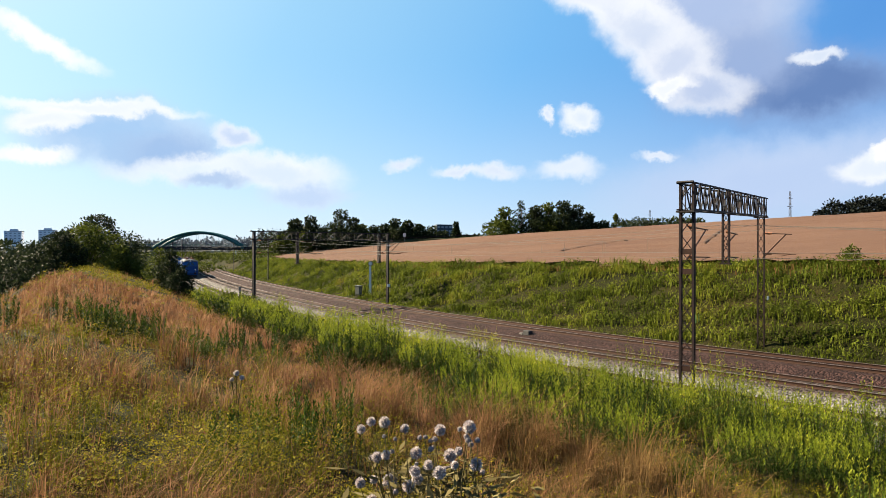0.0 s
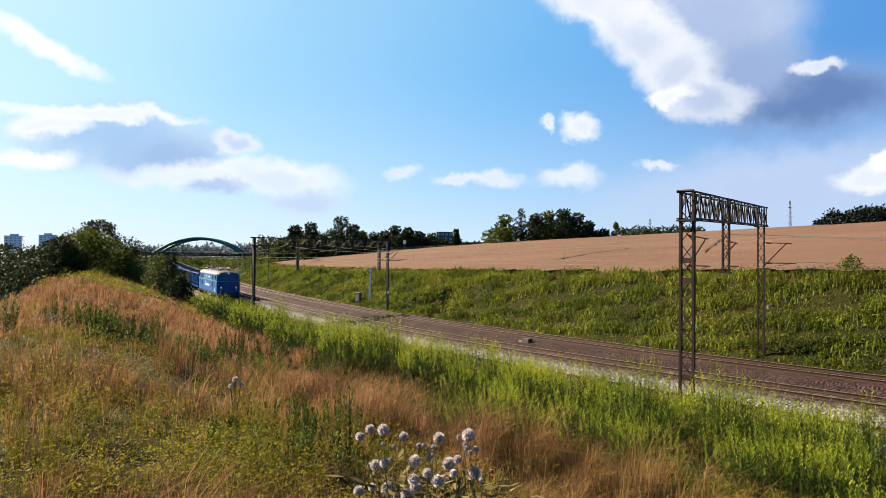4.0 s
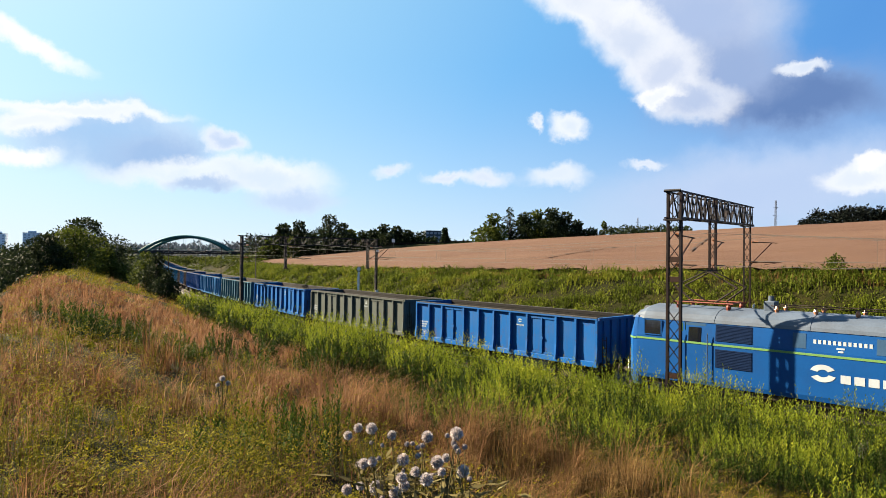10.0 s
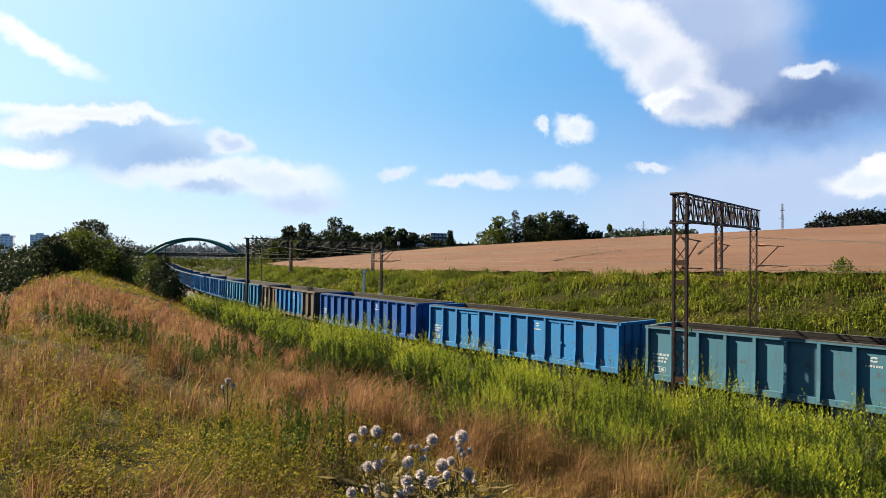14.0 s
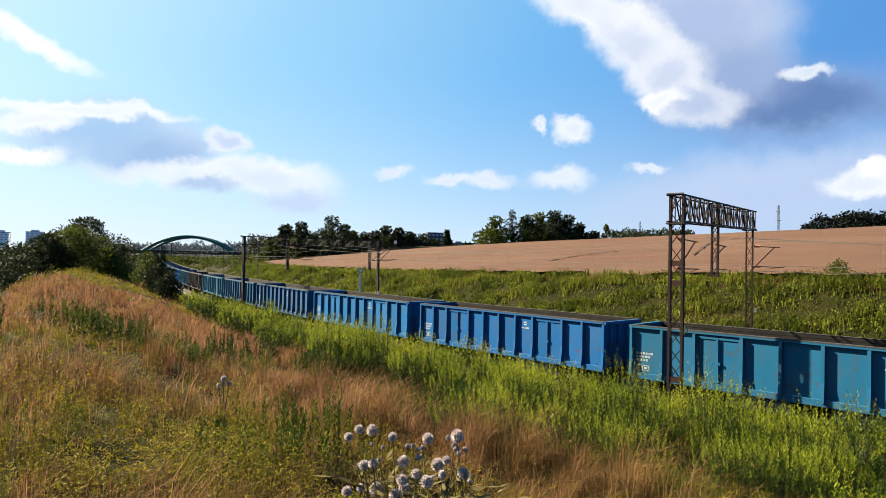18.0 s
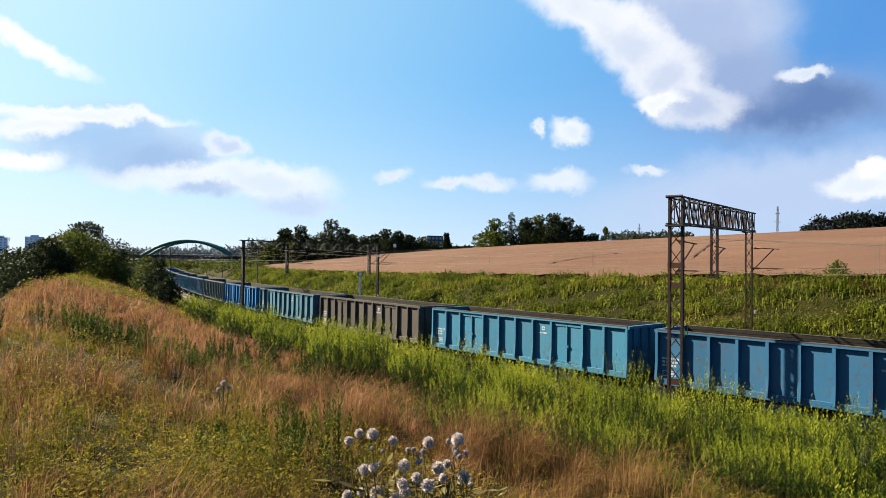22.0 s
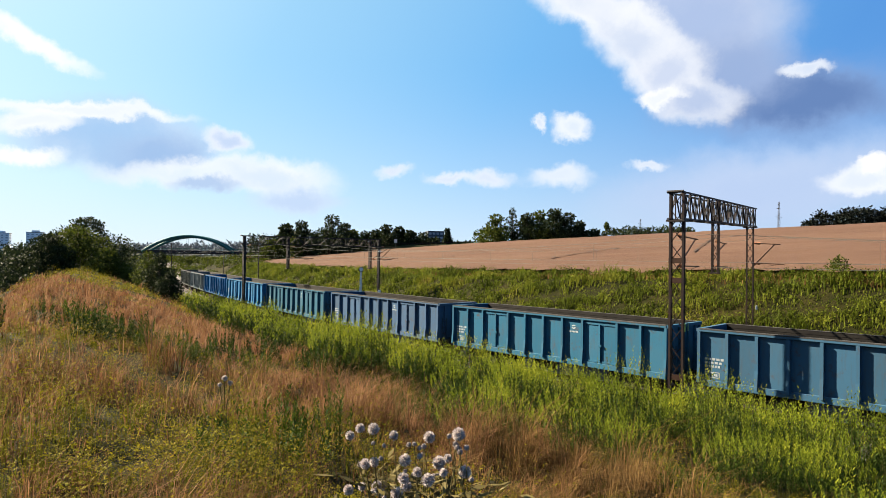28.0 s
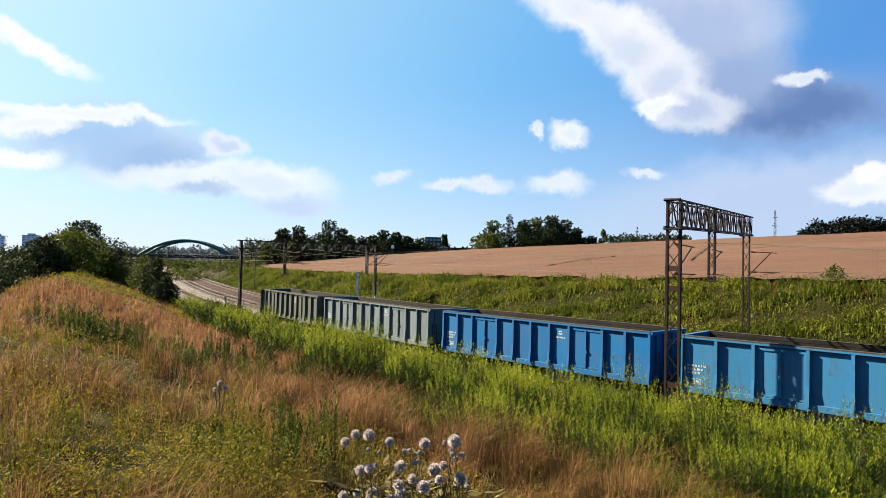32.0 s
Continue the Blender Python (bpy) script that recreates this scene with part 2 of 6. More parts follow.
# ---------------------------------------------------------------- the line of the track
KNOT_S = [-520, -120, -60, -30, 0, 30, 60, 90, 130, 180, 260, 700]
KNOT_K = [0, 0, -0.0041, -0.0045, -0.0047, -0.0047, -0.0011, -0.0017, -0.0005, 0.0, 0.0, 0.0]
S = np.arange(-520, 700, 0.5)
_k = np.interp(S, KNOT_S, KNOT_K)
_i0 = int(np.searchsorted(S, 0))
A = np.cumsum(_k) * 0.5
A += 2.3208 - A[_i0]
CX, CY = np.cumsum(np.cos(A)) * 0.5, np.cumsum(np.sin(A)) * 0.5
CX, CY = CX - CX[_i0] + 9.709, CY - CY[_i0] + 27.547


def track(s, off=0.0, z=0.0):
    """The point at s metres along the near track, off metres towards the mound."""
    a = np.interp(s, S, A)
    return Vector((float(np.interp(s, S, CX) - off * math.sin(a)), float(np.interp(s, S, CY) + off * math.cos(a)), z))


def heading(s):
    """The way the train goes there, as an angle round z."""
    return float(np.interp(s, S, A)) + math.pi


def along(x, y):
    """s and off for arrays of places."""
    x, y = np.atleast_1d(x).astype(float), np.atleast_1d(y).astype(float)
    so, oo = np.empty(len(x)), np.empty(len(x))
    sx, sy, sa, ss = CX[::4], CY[::4], A[::4], S[::4]
    for i in range(0, len(x), 4000):
        dx, dy = x[i:i + 4000, None] - sx, y[i:i + 4000, None] - sy
        j = np.argmin(dx * dx + dy * dy, 1)
        q = np.arange(len(j))
        ca, sa_ = np.cos(sa[j]), np.sin(sa[j])
        so[i:i + 4000] = ss[j] + dx[q, j] * ca + dy[q, j] * sa_
        oo[i:i + 4000] = -dx[q, j] * sa_ + dy[q, j] * ca
    return so, oo


def sstep(a, b, v):
    t = np.clip((v - a) / (b - a), 0, 1)
    return t * t * (3 - 2 * t)


def bumps(x, y, size, seed=0):
    """Cheap smooth unevenness, about -1 to 1."""
    r = np.random.RandomState(seed)
    z = 0
    for i in range(5):
        a, p = r.uniform(0, 6.28), r.uniform(0, 6.28)
        f = 6.28 / size * r.uniform(0.6, 1.7)
        z = z + np.sin(f * (x * math.cos(a) + y * math.sin(a)) + p)
    return z / 2.6


def plane_field(x, y):
    return 1.15 + 0.087 * np.minimum(x, 20) + 0.068 * np.maximum(x - 20, 0) + 0.038 * y


def height(x, y, hill=True):
    """The lie of the land; hill: with the rise beyond the bend of the line."""
    x, y = np.atleast_1d(x).astype(float), np.atleast_1d(y).astype(float)
    s, o = along(x, y)
    crest = np.clip(26 - (s + 12) * 9 / 44, 16, 26)
    t = np.clip((o - 3.6) / (crest - 3.6), 0, 1)
    left = np.where(s > 0, 6.5 - 3.8 * sstep(-5, 4, s) * (1 - sstep(13, 26, s)), 6.5 + np.clip(-s, 0, 12) * 0.7)
    dip = np.where(o > crest, 1 - np.exp(-((o - crest) / left) ** 2), 0)
    mound = 4.85 * t ** 0.97 * (1 - dip) * (1 - sstep(40, 74, s)) * sstep(-90, -45, s)
    side = -0.45 + mound + 0.10 * bumps(x, y, 4.0, 1) * sstep(4, 8, o) + 0.3 * bumps(x, y, 30, 2) * sstep(8, 40, o) * (1 - sstep(-2, 30, mound * 10))
    # far side: verge, bank, field rising to a ridge, then level land
    u = 0.95 * y + 0.3 * x
    pl = np.minimum(plane_field(x, y), plane_field(x, y) * 0 + 40)
    over = np.clip(u - 214, 0, None)
    pl = pl - over * 0.15
    pl = np.clip(pl, -1, 26)
    bank = np.interp(-o, [9.5, 10.4, 11.4, 12.6, 17.5, 19, 24, 90], [0.1, 0.22, 0.32, 0.75, 4.0, 4.8, 6.5, 60]) + 0.22 * bumps(x, y, 5, 3) * sstep(11, 14, -o)
    dip2 = sstep(95, 150, s) * (1 - sstep(11, 18, -o) * sstep(-108, -78, x) * hill)
    fs = np.minimum(bank, np.maximum(pl, 0.2)) * (1 - dip2) + dip2 * np.clip(0.05 * (-o - 12), 0, 3)
    mid = np.where(o > -2, -0.45, -0.12)
    z = np.where(o > 3.6, side, np.where(o < -9.8, fs, mid))
    return z


# ---------------------------------------------------------------- building helpers


class Shape:
    """Collects boxes, tubes and lofts into one mesh."""

    def __init__(self):
        self.v, self.f = [], []

    def add(self, v, f):
        n = len(self.v)
        self.v += [tuple(p) for p in v]
        self.f += [tuple(i + n for i in q) for q in f]
        return self

    def box(self, x0, x1, y0, y1, z0, z1, m=None, bev=0.0):
        if bev:
            b = bev
            ring = [(x0 + b, y0), (x1 - b, y0), (x1, y0 + b), (x1, y1 - b), (x1 - b, y1), (x0 + b, y1), (x0, y1 - b), (x0, y0 + b)]
            cx, cy = (x0 + x1) / 2, (y0 + y1) / 2
            fx, fy = 1 - 2 * b / max(x1 - x0, 1e-6), 1 - 2 * b / max(y1 - y0, 1e-6)
            inn = [(cx + (x - cx) * fx, cy + (y - cy) * fy) for x, y in ring]
            v = [(*p, z0) for p in inn] + [(*p, z0 + b) for p in ring] + [(*p, z1 - b) for p in ring] + [(*p, z1) for p in inn]
            f = [tuple(range(7, -1, -1)), tuple(range(24, 32))]
            for r in range(3):
                f += [(r * 8 + i, r * 8 + (i + 1) % 8, r * 8 + 8 + (i + 1) % 8, r * 8 + 8 + i) for i in range(8)]
        else:
            v = [(x, y, z) for z in (z0, z1) for x, y in ((x0, y0), (x1, y0), (x1, y1), (x0, y1))]
            f = [(3, 2, 1, 0), (4, 5, 6, 7), (0, 1, 5, 4), (1, 2, 6, 5), (2, 3, 7, 6), (3, 0, 4, 7)]
        if m:
            v = [m @ Vector(p) for p in v]
        return self.add(v, f)

    def bar(self, p, q, wide, high=None, up=(0, 0, 1)):
        """A straight bar of rectangular section from p to q."""
        p, q = Vector(p), Vector(q)
        d = (q - p).normalized()
        side = d.cross(Vector(up))
        if side.length < 1e-4:
            side = d.cross(Vector((1, 0, 0)))
        side.normalize()
        top = side.cross(d)
        a, b = side * wide / 2, top * (high or wide) / 2
        v = [e + i * a + j * b for e in (p, q) for i, j in ((-1, -1), (1, -1), (1, 1), (-1, 1))]
        return self.add(v, [(0, 1, 2, 3), (7, 6, 5, 4), (0, 4, 5, 1), (1, 5, 6, 2), (2, 6, 7, 3), (3, 7, 4, 0)])

    def tube(self, pts, r, n=6, caps=True):
        """A round bar through the points; r may be one radius or one for each point."""
        pts = [Vector(p) for p in pts]
        rs = r if hasattr(r, "__len__") else [r] * len(pts)
        v, f = [], []
        for i, p in enumerate(pts):
            d = (pts[min(i + 1, len(pts) - 1)] - pts[max(i - 1, 0)]).normalized()
            a = d.cross(Vector((0, 0, 1)) if abs(d.z) < 0.9 else Vector((1, 0, 0))).normalized()
            b = d.cross(a)
            v += [p + (a * math.cos(6.28318 * j / n) + b * math.sin(6.28318 * j / n)) * rs[i] for j in range(n)]
        for i in range(len(pts) - 1):
            f += [(i * n + j, i * n + (j + 1) % n, i * n + n + (j + 1) % n, i * n + n + j) for j in range(n)]
        if caps:
            f += [tuple(range(n - 1, -1, -1)), tuple(range(len(v) - n, len(v)))]
        return self.add(v, f)

    def loft(self, rings, caps=True):
        """Skins rings of equal length."""
        n, v, f = len(rings[0]), [], []
        for r in rings:
            v += r
        for i in range(len(rings) - 1):
            f += [(i * n + j, i * n + (j + 1) % n, i * n + n + (j + 1) % n, i * n + n + j) for j in range(n)]
        if caps:
            f += [tuple(range(n - 1, -1, -1)), tuple(range(len(v) - n, len(v)))]
        return self.add(v, f)

    def mesh(self, name, smooth=False):
        me = bpy.data.meshes.new(name)
        me.from_pydata([tuple(p) for p in self.v], [], self.f)
        me.update()
        if smooth:
            me.polygons.foreach_set("use_smooth", [True] * len(me.polygons))
        return me


def part(name, shape, mat, parent, label="", smooth=False, fix=True):
    """One mesh object under a thing or a part."""
    me = shape if isinstance(shape, bpy.types.Mesh) else shape.mesh(name, smooth)
    if not isinstance(shape, bpy.types.Mesh):
        if fix:
            bm = bmesh.new()
            bm.from_mesh(me)
            bmesh.ops.recalc_face_normals(bm, faces=bm.faces)
            bm.to_mesh(me)
            bm.free()
        me.materials.append(MAT[mat] if isinstance(mat, str) else mat)
    ob = new(name, me)
    ob.parent = parent
    if label:
        ob["label"] = label
    return ob


def thing(name, label, category, group="", kind="", m=None):
    """An empty at a thing's base, to carry its parts."""
    ob = tagged(new(name), label, category, group, kind)
    ob.empty_display_size = 0.2
    if m is not None:
        ob.matrix_world = m
    return ob


def array_mesh(name, verts, quads, mat, tris=None):
    """A mesh from number arrays: big lots of blades or leaves."""
    me = bpy.data.meshes.new(name)
    nq, nt = len(quads), 0 if tris is None else len(tris)
    me.vertices.add(len(verts))
    me.vertices.foreach_set("co", np.asarray(verts, np.float32).ravel())
    loops = np.concatenate([np.asarray(quads).ravel()] + ([np.asarray(tris).ravel()] if nt else [])).astype(np.int32)
    me.loops.add(len(loops))
    me.loops.foreach_set("vertex_index", loops)
    me.polygons.add(nq + nt)
    starts = np.concatenate([np.arange(nq) * 4, nq * 4 + np.arange(nt) * 3]).astype(np.int32)
    me.polygons.foreach_set("loop_start", starts)
    me.update(calc_edges=True)
    me.validate()
    me.materials.append(mat)
    return me


# ---------------------------------------------------------------- ground


def ground_material():
    m = bpy.data.materials.new("rough_grassland")
    m.use_nodes = True
    k = Nodes(m.node_tree)
    co = k.n("ShaderNodeTexCoord").outputs["Object"]
    a, b, c = k.noise(co, 0.12, 5.0), k.noise(co, 0.9, 6.0, 0.65), k.noise(co, 9.0, 4.0, 0.7)
    f = k.math("ADD", k.math("MULTIPLY", a, 0.5), k.math("ADD", k.math("MULTIPLY", b, 0.35), k.math("MULTIPLY", c, 0.25)))
    # Darker than bare soil: shade in the gaps between plants is put in here.
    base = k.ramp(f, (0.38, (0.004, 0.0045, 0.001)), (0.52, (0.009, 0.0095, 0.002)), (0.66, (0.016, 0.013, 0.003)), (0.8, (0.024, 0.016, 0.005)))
    bump = k.n("ShaderNodeBump", Strength=0.8, Distance=0.12, Height=k.math("ADD", b, c))
    s = k.n("ShaderNodeBsdfPrincipled", Base_Color=base, Roughness=0.95, Normal=bump, Specular_IOR_Level=0.05)
    k.n("ShaderNodeOutputMaterial", Surface=s)
    return m


def build_ground():
    u = np.linspace(-1, 1, 241)
    axis = 150 * u + 4000 * np.sign(u) * np.abs(u) ** 6
    gx, gy = np.meshgrid(axis, axis + 45)
    x, y = gx.ravel(), gy.ravel()
    z = height(x, y)
    n = len(axis)
    i = (np.arange(n - 1)[:, None] * n + np.arange(n - 1)).ravel()
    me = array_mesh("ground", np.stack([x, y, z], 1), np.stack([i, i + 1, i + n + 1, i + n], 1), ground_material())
    me.polygons.foreach_set("use_smooth", [True] * len(me.polygons))
    tagged(new("ground", me), "uneven grassy ground with a mound and railway cutting", "ground", kind="structure")


build_ground()


def gravel_material(name, tones):
    m = bpy.data.materials.new(name)
    m.use_nodes = True
    k = Nodes(m.node_tree)
    co = k.n("ShaderNodeTexCoord").outputs["Object"]
    v = k.n("ShaderNodeTexVoronoi", Vector=co, Scale=11.0)
    stone = k.n("ShaderNodeSeparateColor", Color=v.outputs["Color"]).outputs[0]
    f = k.math("ADD", k.math("MULTIPLY", stone, 0.55), k.math("MULTIPLY", k.noise(co, 0.7, 5.0), 0.45))
    c = k.ramp(f, *tones)
    bump = k.n("ShaderNodeBump", Strength=1.0, Distance=0.09, Height=k.math("MULTIPLY", v.outputs["Distance"], -1.0))
    s = k.n("ShaderNodeBsdfPrincipled", Base_Color=c, Roughness=0.9, Normal=bump, Specular_IOR_Level=0.1)
    k.n("ShaderNodeOutputMaterial", Surface=s)
    return m


MAT["ballast_grey"] = gravel_material("grey_ballast", ((0.25, (0.022, 0.020, 0.0185)), (0.5, (0.062, 0.057, 0.052)), (0.75, (0.12, 0.112, 0.104))))
MAT["ballast_brown"] = gravel_material("rusty_ballast", ((0.25, (0.005, 0.0021, 0.0019)), (0.5, (0.0145, 0.0066, 0.0056)), (0.75, (0.034, 0.018, 0.0155))))
MAT["ballast_mixed"] = gravel_material("dusty_pink_ballast", ((0.25, (0.014, 0.0095, 0.0085)), (0.5, (0.036, 0.027, 0.0245)), (0.75, (0.072, 0.058, 0.053))))
SPAN = np.concatenate([np.arange(-160, -60, 4.0), np.arange(-60, 160, 1.0), np.arange(160, 640, 8.0)])


def sweep(name, prof, mat, label, category, kind="structure", s_list=SPAN, rough=0.0, parent=None, smooth=False, closed=False):
    """A section of (off, z) drawn along the track."""
    n, v = len(prof), []
    r = random.Random(name)
    for s in s_list:
        for o, z in prof:
            j = r.uniform(-rough, rough)
            v.append(track(s, o + j, z + j * 0.5))
    sh = Shape()
    m = n if closed else n - 1
    f = [(i * n + j, i * n + (j + 1) % n, i * n + n + (j + 1) % n, i * n + n + j) for i in range(len(s_list) - 1) for j in range(m)]
    sh.add(v, f)
    ob = part(name, sh, mat, parent, smooth=smooth)
    if parent is None:
        tagged(ob, label, category, kind=kind)
    return ob


LINES = [(0.0, 0.0), (-4.0, 0.33), (-8.0, 0.63)]     # off and height of the three tracks
near_bed = sweep("ballast_bed", [(2.9, -.75), (1.9, -.24), (1.65, -.19), (.9, -.19), (0, -.2), (-.9, -.19), (-1.5, -.14), (-2.3, .1)], "ballast_grey", "pale grey crushed-stone ballast under a track", "ballast", rough=0.05)
mid_bed = sweep("ballast_bed", [(-2.1, -.1), (-2.3, .06), (-2.7, .13), (-3.1, .14), (-4, .13), (-4.9, .14), (-5.3, .15), (-5.7, .05)], "ballast_mixed", "dusty pink-grey crushed-stone ballast under a track", "ballast", rough=0.04)
far_bed = sweep("ballast_bed", [(-5.0, -.1), (-5.2, .17), (-5.75, .33), (-6.3, .47), (-7.1, .46), (-8, .44), (-8.9, .45), (-9.6, .44), (-10.1, .38), (-10.9, -.2)], "ballast_brown", "rusty brown crushed-stone ballast heaped under a track", "ballast", rough=0.05)
RAIL_S = np.concatenate([np.arange(-160, -60, 4.0), np.arange(-60, 160, 1.5), np.arange(160, 640, 8.0)])
for off, z in LINES:
    for side in (0.75, -0.75):
        o = off + side
        base = sweep("rail", [(o + .07, z - .17), (o + .07, z - .155), (o + .012, z - .13), (o + .012, z - .045), (o + .036, z - .03), (o + .036, z - .004),
                              (o - .036, z - .004), (o - .036, z - .03), (o - .012, z - .045), (o - .012, z - .13), (o - .07, z - .155), (o - .07, z - .17)],
                     "rail_side", "rusty steel rail with a worn bright head", "rail", s_list=RAIL_S)
        sweep("rail_head", [(o + .034, z - .004), (o + .028, z), (o - .028, z), (o - .034, z - .004)], "rail_top", "", "", s_list=RAIL_S, parent=base)


# sleepers, bedded in the stones
sl = Shape().box(-.13, .13, -1.28, 1.28, -.19, 0, bev=.02).mesh("sleeper")
sl.materials.append(MAT["sleeper"])
for (off, z), owner in zip(LINES, (near_bed, mid_bed, far_bed)):
    for i in range(300):
        s_ = -40 + i * .62
        q = track(s_, off, z - .182)
        ob = new("sleeper", sl)
        ob.parent = owner
        ob.matrix_basis = Matrix.Translation(q) @ Matrix.Rotation(heading(s_), 4, "Z")


# ---------------------------------------------------------------- lattice portals over the tracks


def lattice_post(sh, base, top, wx, wy, m, rung=0.62, leg=0.09, lace=0.05, taper=1.0):
    """Four corner angles with zigzag lacing, in the local frame m."""
    z0, z1 = base, top
    cs = [(-1, -1), (1, -1), (1, 1), (-1, 1)]

    def corner(c, z):
        t = 1 + (taper - 1) * (z - z0) / (z1 - z0)
        return m @ Vector((c[0] * wx / 2 * t, c[1] * wy / 2 * t, z))
    for c in cs:
        sh.bar(corner(c, z0), corner(c, z1), leg, leg, m.to_3x3() @ Vector((1, 0, 0)))
    k = max(2, round((z1 - z0) / rung))
    for i in range(k):
        a, b = z0 + (z1 - z0) * i / k, z0 + (z1 - z0) * (i + 1) / k
        for j in range(4):
            p, q = (cs[j], cs[(j + 1) % 4]) if i % 2 else (cs[(j + 1) % 4], cs[j])
            sh.bar(corner(p, a), corner(q, b), lace, lace * 0.5)
    return corner


def cantilever(parent, m, reach, post_z, wire_z, flip=1):
    """The hinged arm that holds a contact wire: stay, strut, steady arm, insulators."""
    f = flip
    sh = Shape()
    sh.tube([m @ Vector((0.1 * f, 0, post_z)), m @ Vector((reach * f, 0, wire_z + 1.25))], 0.035)
    sh.tube([m @ Vector((0.1 * f, 0, wire_z + 1.3)), m @ Vector(((reach + 0.35) * f, 0, wire_z + 1.25))], 0.025)
    arm = part("arm", sh, "rail_side", parent)
    sh = Shape()
    sh.tube([m @ Vector((0.1 * f, 0, wire_z + 0.15)), m @ Vector(((reach + 0.6) * f, 0, wire_z + 0.12))], 0.025)
    sh.tube([m @ Vector(((reach + 0.4) * f, 0, wire_z + 0.12)), m @ Vector(((reach - 0.4) * f, 0.05, wire_z))], 0.015)
    part("steady_arm", sh, "rail_side", parent)
    for a, b in (((0.28 * f, 0, wire_z + 1.3), (0.6 * f, 0, wire_z + 1.29)), ((0.28 * f, 0, wire_z + 0.15), (0.6 * f, 0, wire_z + 0.14))):
        a, b = Vector(a), Vector(b)
        pts = [m @ a.lerp(b, t / 8) for t in range(9)]
        part("insulator", Shape().tube(pts, [0.03 if t % 2 else 0.075 for t in range(9)], 8), "porcelain", arm)


def portal(s, near_off, far_off, top, depth, hang, label, span_tilt=0.0, leg=0.09, post_w=0.62, ds=0.0, mat="steel_dark"):
    """Two lattice posts, a lattice beam and a hanging post."""
    a = heading(s)
    base = track(s, near_off, 0)
    far = track(s + ds, far_off, 0)
    run = (far - base)
    run.z = 0
    length = run.length
    x = run.normalized()
    m0 = Matrix(((x.x, -x.y, 0, 0), (x.y, x.x, 0, 0), (0, 0, 1, 0), (0, 0, 0, 1)))
    th = thing("overhead_line_portal", label, "railway gantry", m=Matrix.Translation(base) @ m0)
    local = Matrix.Identity(4)
    zn, zf = -0.5, -0.1
    sh = Shape()
    lattice_post(sh, zn, top, post_w * 0.24, post_w * .86, local, leg=leg * 1.1)
    near = part("near_post", sh, mat, th)
    sh = Shape()
    lattice_post(sh, zf, top + span_tilt, post_w * 0.2, post_w * .6, Matrix.Translation((length, 0, 0)), leg=leg * 0.85)
    part("far_post", sh, mat, th)
    # beam
    sh = Shape()
    hw = post_w / 2
    for y in (-hw, hw):
        for dz in (0, -depth):
            sh.bar((-0.3, y, top + dz), (length + 0.3, y, top + span_tilt + dz), leg, leg * 0.8)
        k = round(length / 0.75)
        for i in range(k):
            x0, x1 = length * i / k, length * (i + 1) / k
            za, zb = top + span_tilt * i / k, top + span_tilt * (i + 1) / k
            sh.bar((x0, y, za if i % 2 else za - depth), (x1, y, zb - depth if i % 2 else zb), 0.05, 0.04)
            sh.bar((x1, y, zb), (x1, y, zb - depth), 0.04, 0.03)
    k = round(length / 1.1)
    for i in range(k):
        for dz in (0, -depth):
            sh.bar((length * i / k, hw if i % 2 else -hw, top + span_tilt * i / k + dz), (length * (i + 1) / k, -hw if i % 2 else hw, top + span_tilt * (i + 1) / k + dz), 0.05, 0.03)
    part("beam", sh, "steel_truss", th)
    sh = Shape()
    sh.tube([(-0.3, -hw - 0.03, top + 0.02), (-0.3, hw + 0.03, top + 0.02)], 0.06)
    part("end_cap", sh, "steel_truss", th)
    for px in (0.0, length):
        z = top + span_tilt * px / length
        part("seat_plate", Shape().box(px - 0.3, px + 0.3, -hw - 0.06, hw + 0.06, z - depth - 0.1, z - depth - 0.04), "steel_truss", th)
    for hx, foot in hang:
        sh = Shape()
        lattice_post(sh, foot, top + span_tilt * hx / length, 0.16, 0.26, Matrix.Translation((hx, 0, 0)), leg=0.07, rung=0.5, lace=0.045)
        hp = part("hanging_post", sh, mat, th)
        sh = Shape()
        sh.box(hx - 0.2, hx + 0.2, -0.22, 0.22, foot - 0.03, foot + 0.03)
        part("foot_plate", sh, "steel_dark", hp)
        cantilever(th, Matrix.Translation((hx, 0, 0)), 2.0, max(foot, 4.6) + 0.9, 5.45)
    cantilever(th, local, 2.7, 5.6, 5.5)
    cantilever(th, Matrix.Translation((length, 0, 0)) @ Matrix.Rotation(radians(-48), 4, "Z"), 1.5, 5.5, 5.6)
    for z in (1.35, 5.0, 5.75):
        part("band_plate", Shape().box(-post_w * .17, post_w * .17, -hw * .86 - 0.055, hw * .86 + 0.055, z, z + 0.2), MAT["rail_side"], near, "red-brown riveted band plate")
    return th, length, m0


p1, len1, _ = portal(-2.15, 3.0, -11.6, 8.42, 1.0, [(6.3, 5.3)], "rust-brown lattice steel portal spanning the railway tracks", 0.45, leg=.075, post_w=.55, ds=2.9)
p2, len2, _ = portal(42.0, 3.0, -11.0, 7.65, 0.75, [(4.2, 4.6), (13.0, 4.6)], "dark slender steel lattice portal over the tracks, farther off", 0.0, 0.1, 0.42, mat="steel_truss")


# ---------------------------------------------------------------- the train
BLUE, DEEP, BROWN, GREY = (0.006, 0.155, 0.54), (0.008, 0.095, 0.38), (0.15, 0.115, 0.095), (0.135, 0.155, 0.142)
HALF, Z0, Z1 = 1.33, 1.12, 3.2          # wagon side sheet: half width, sill, top


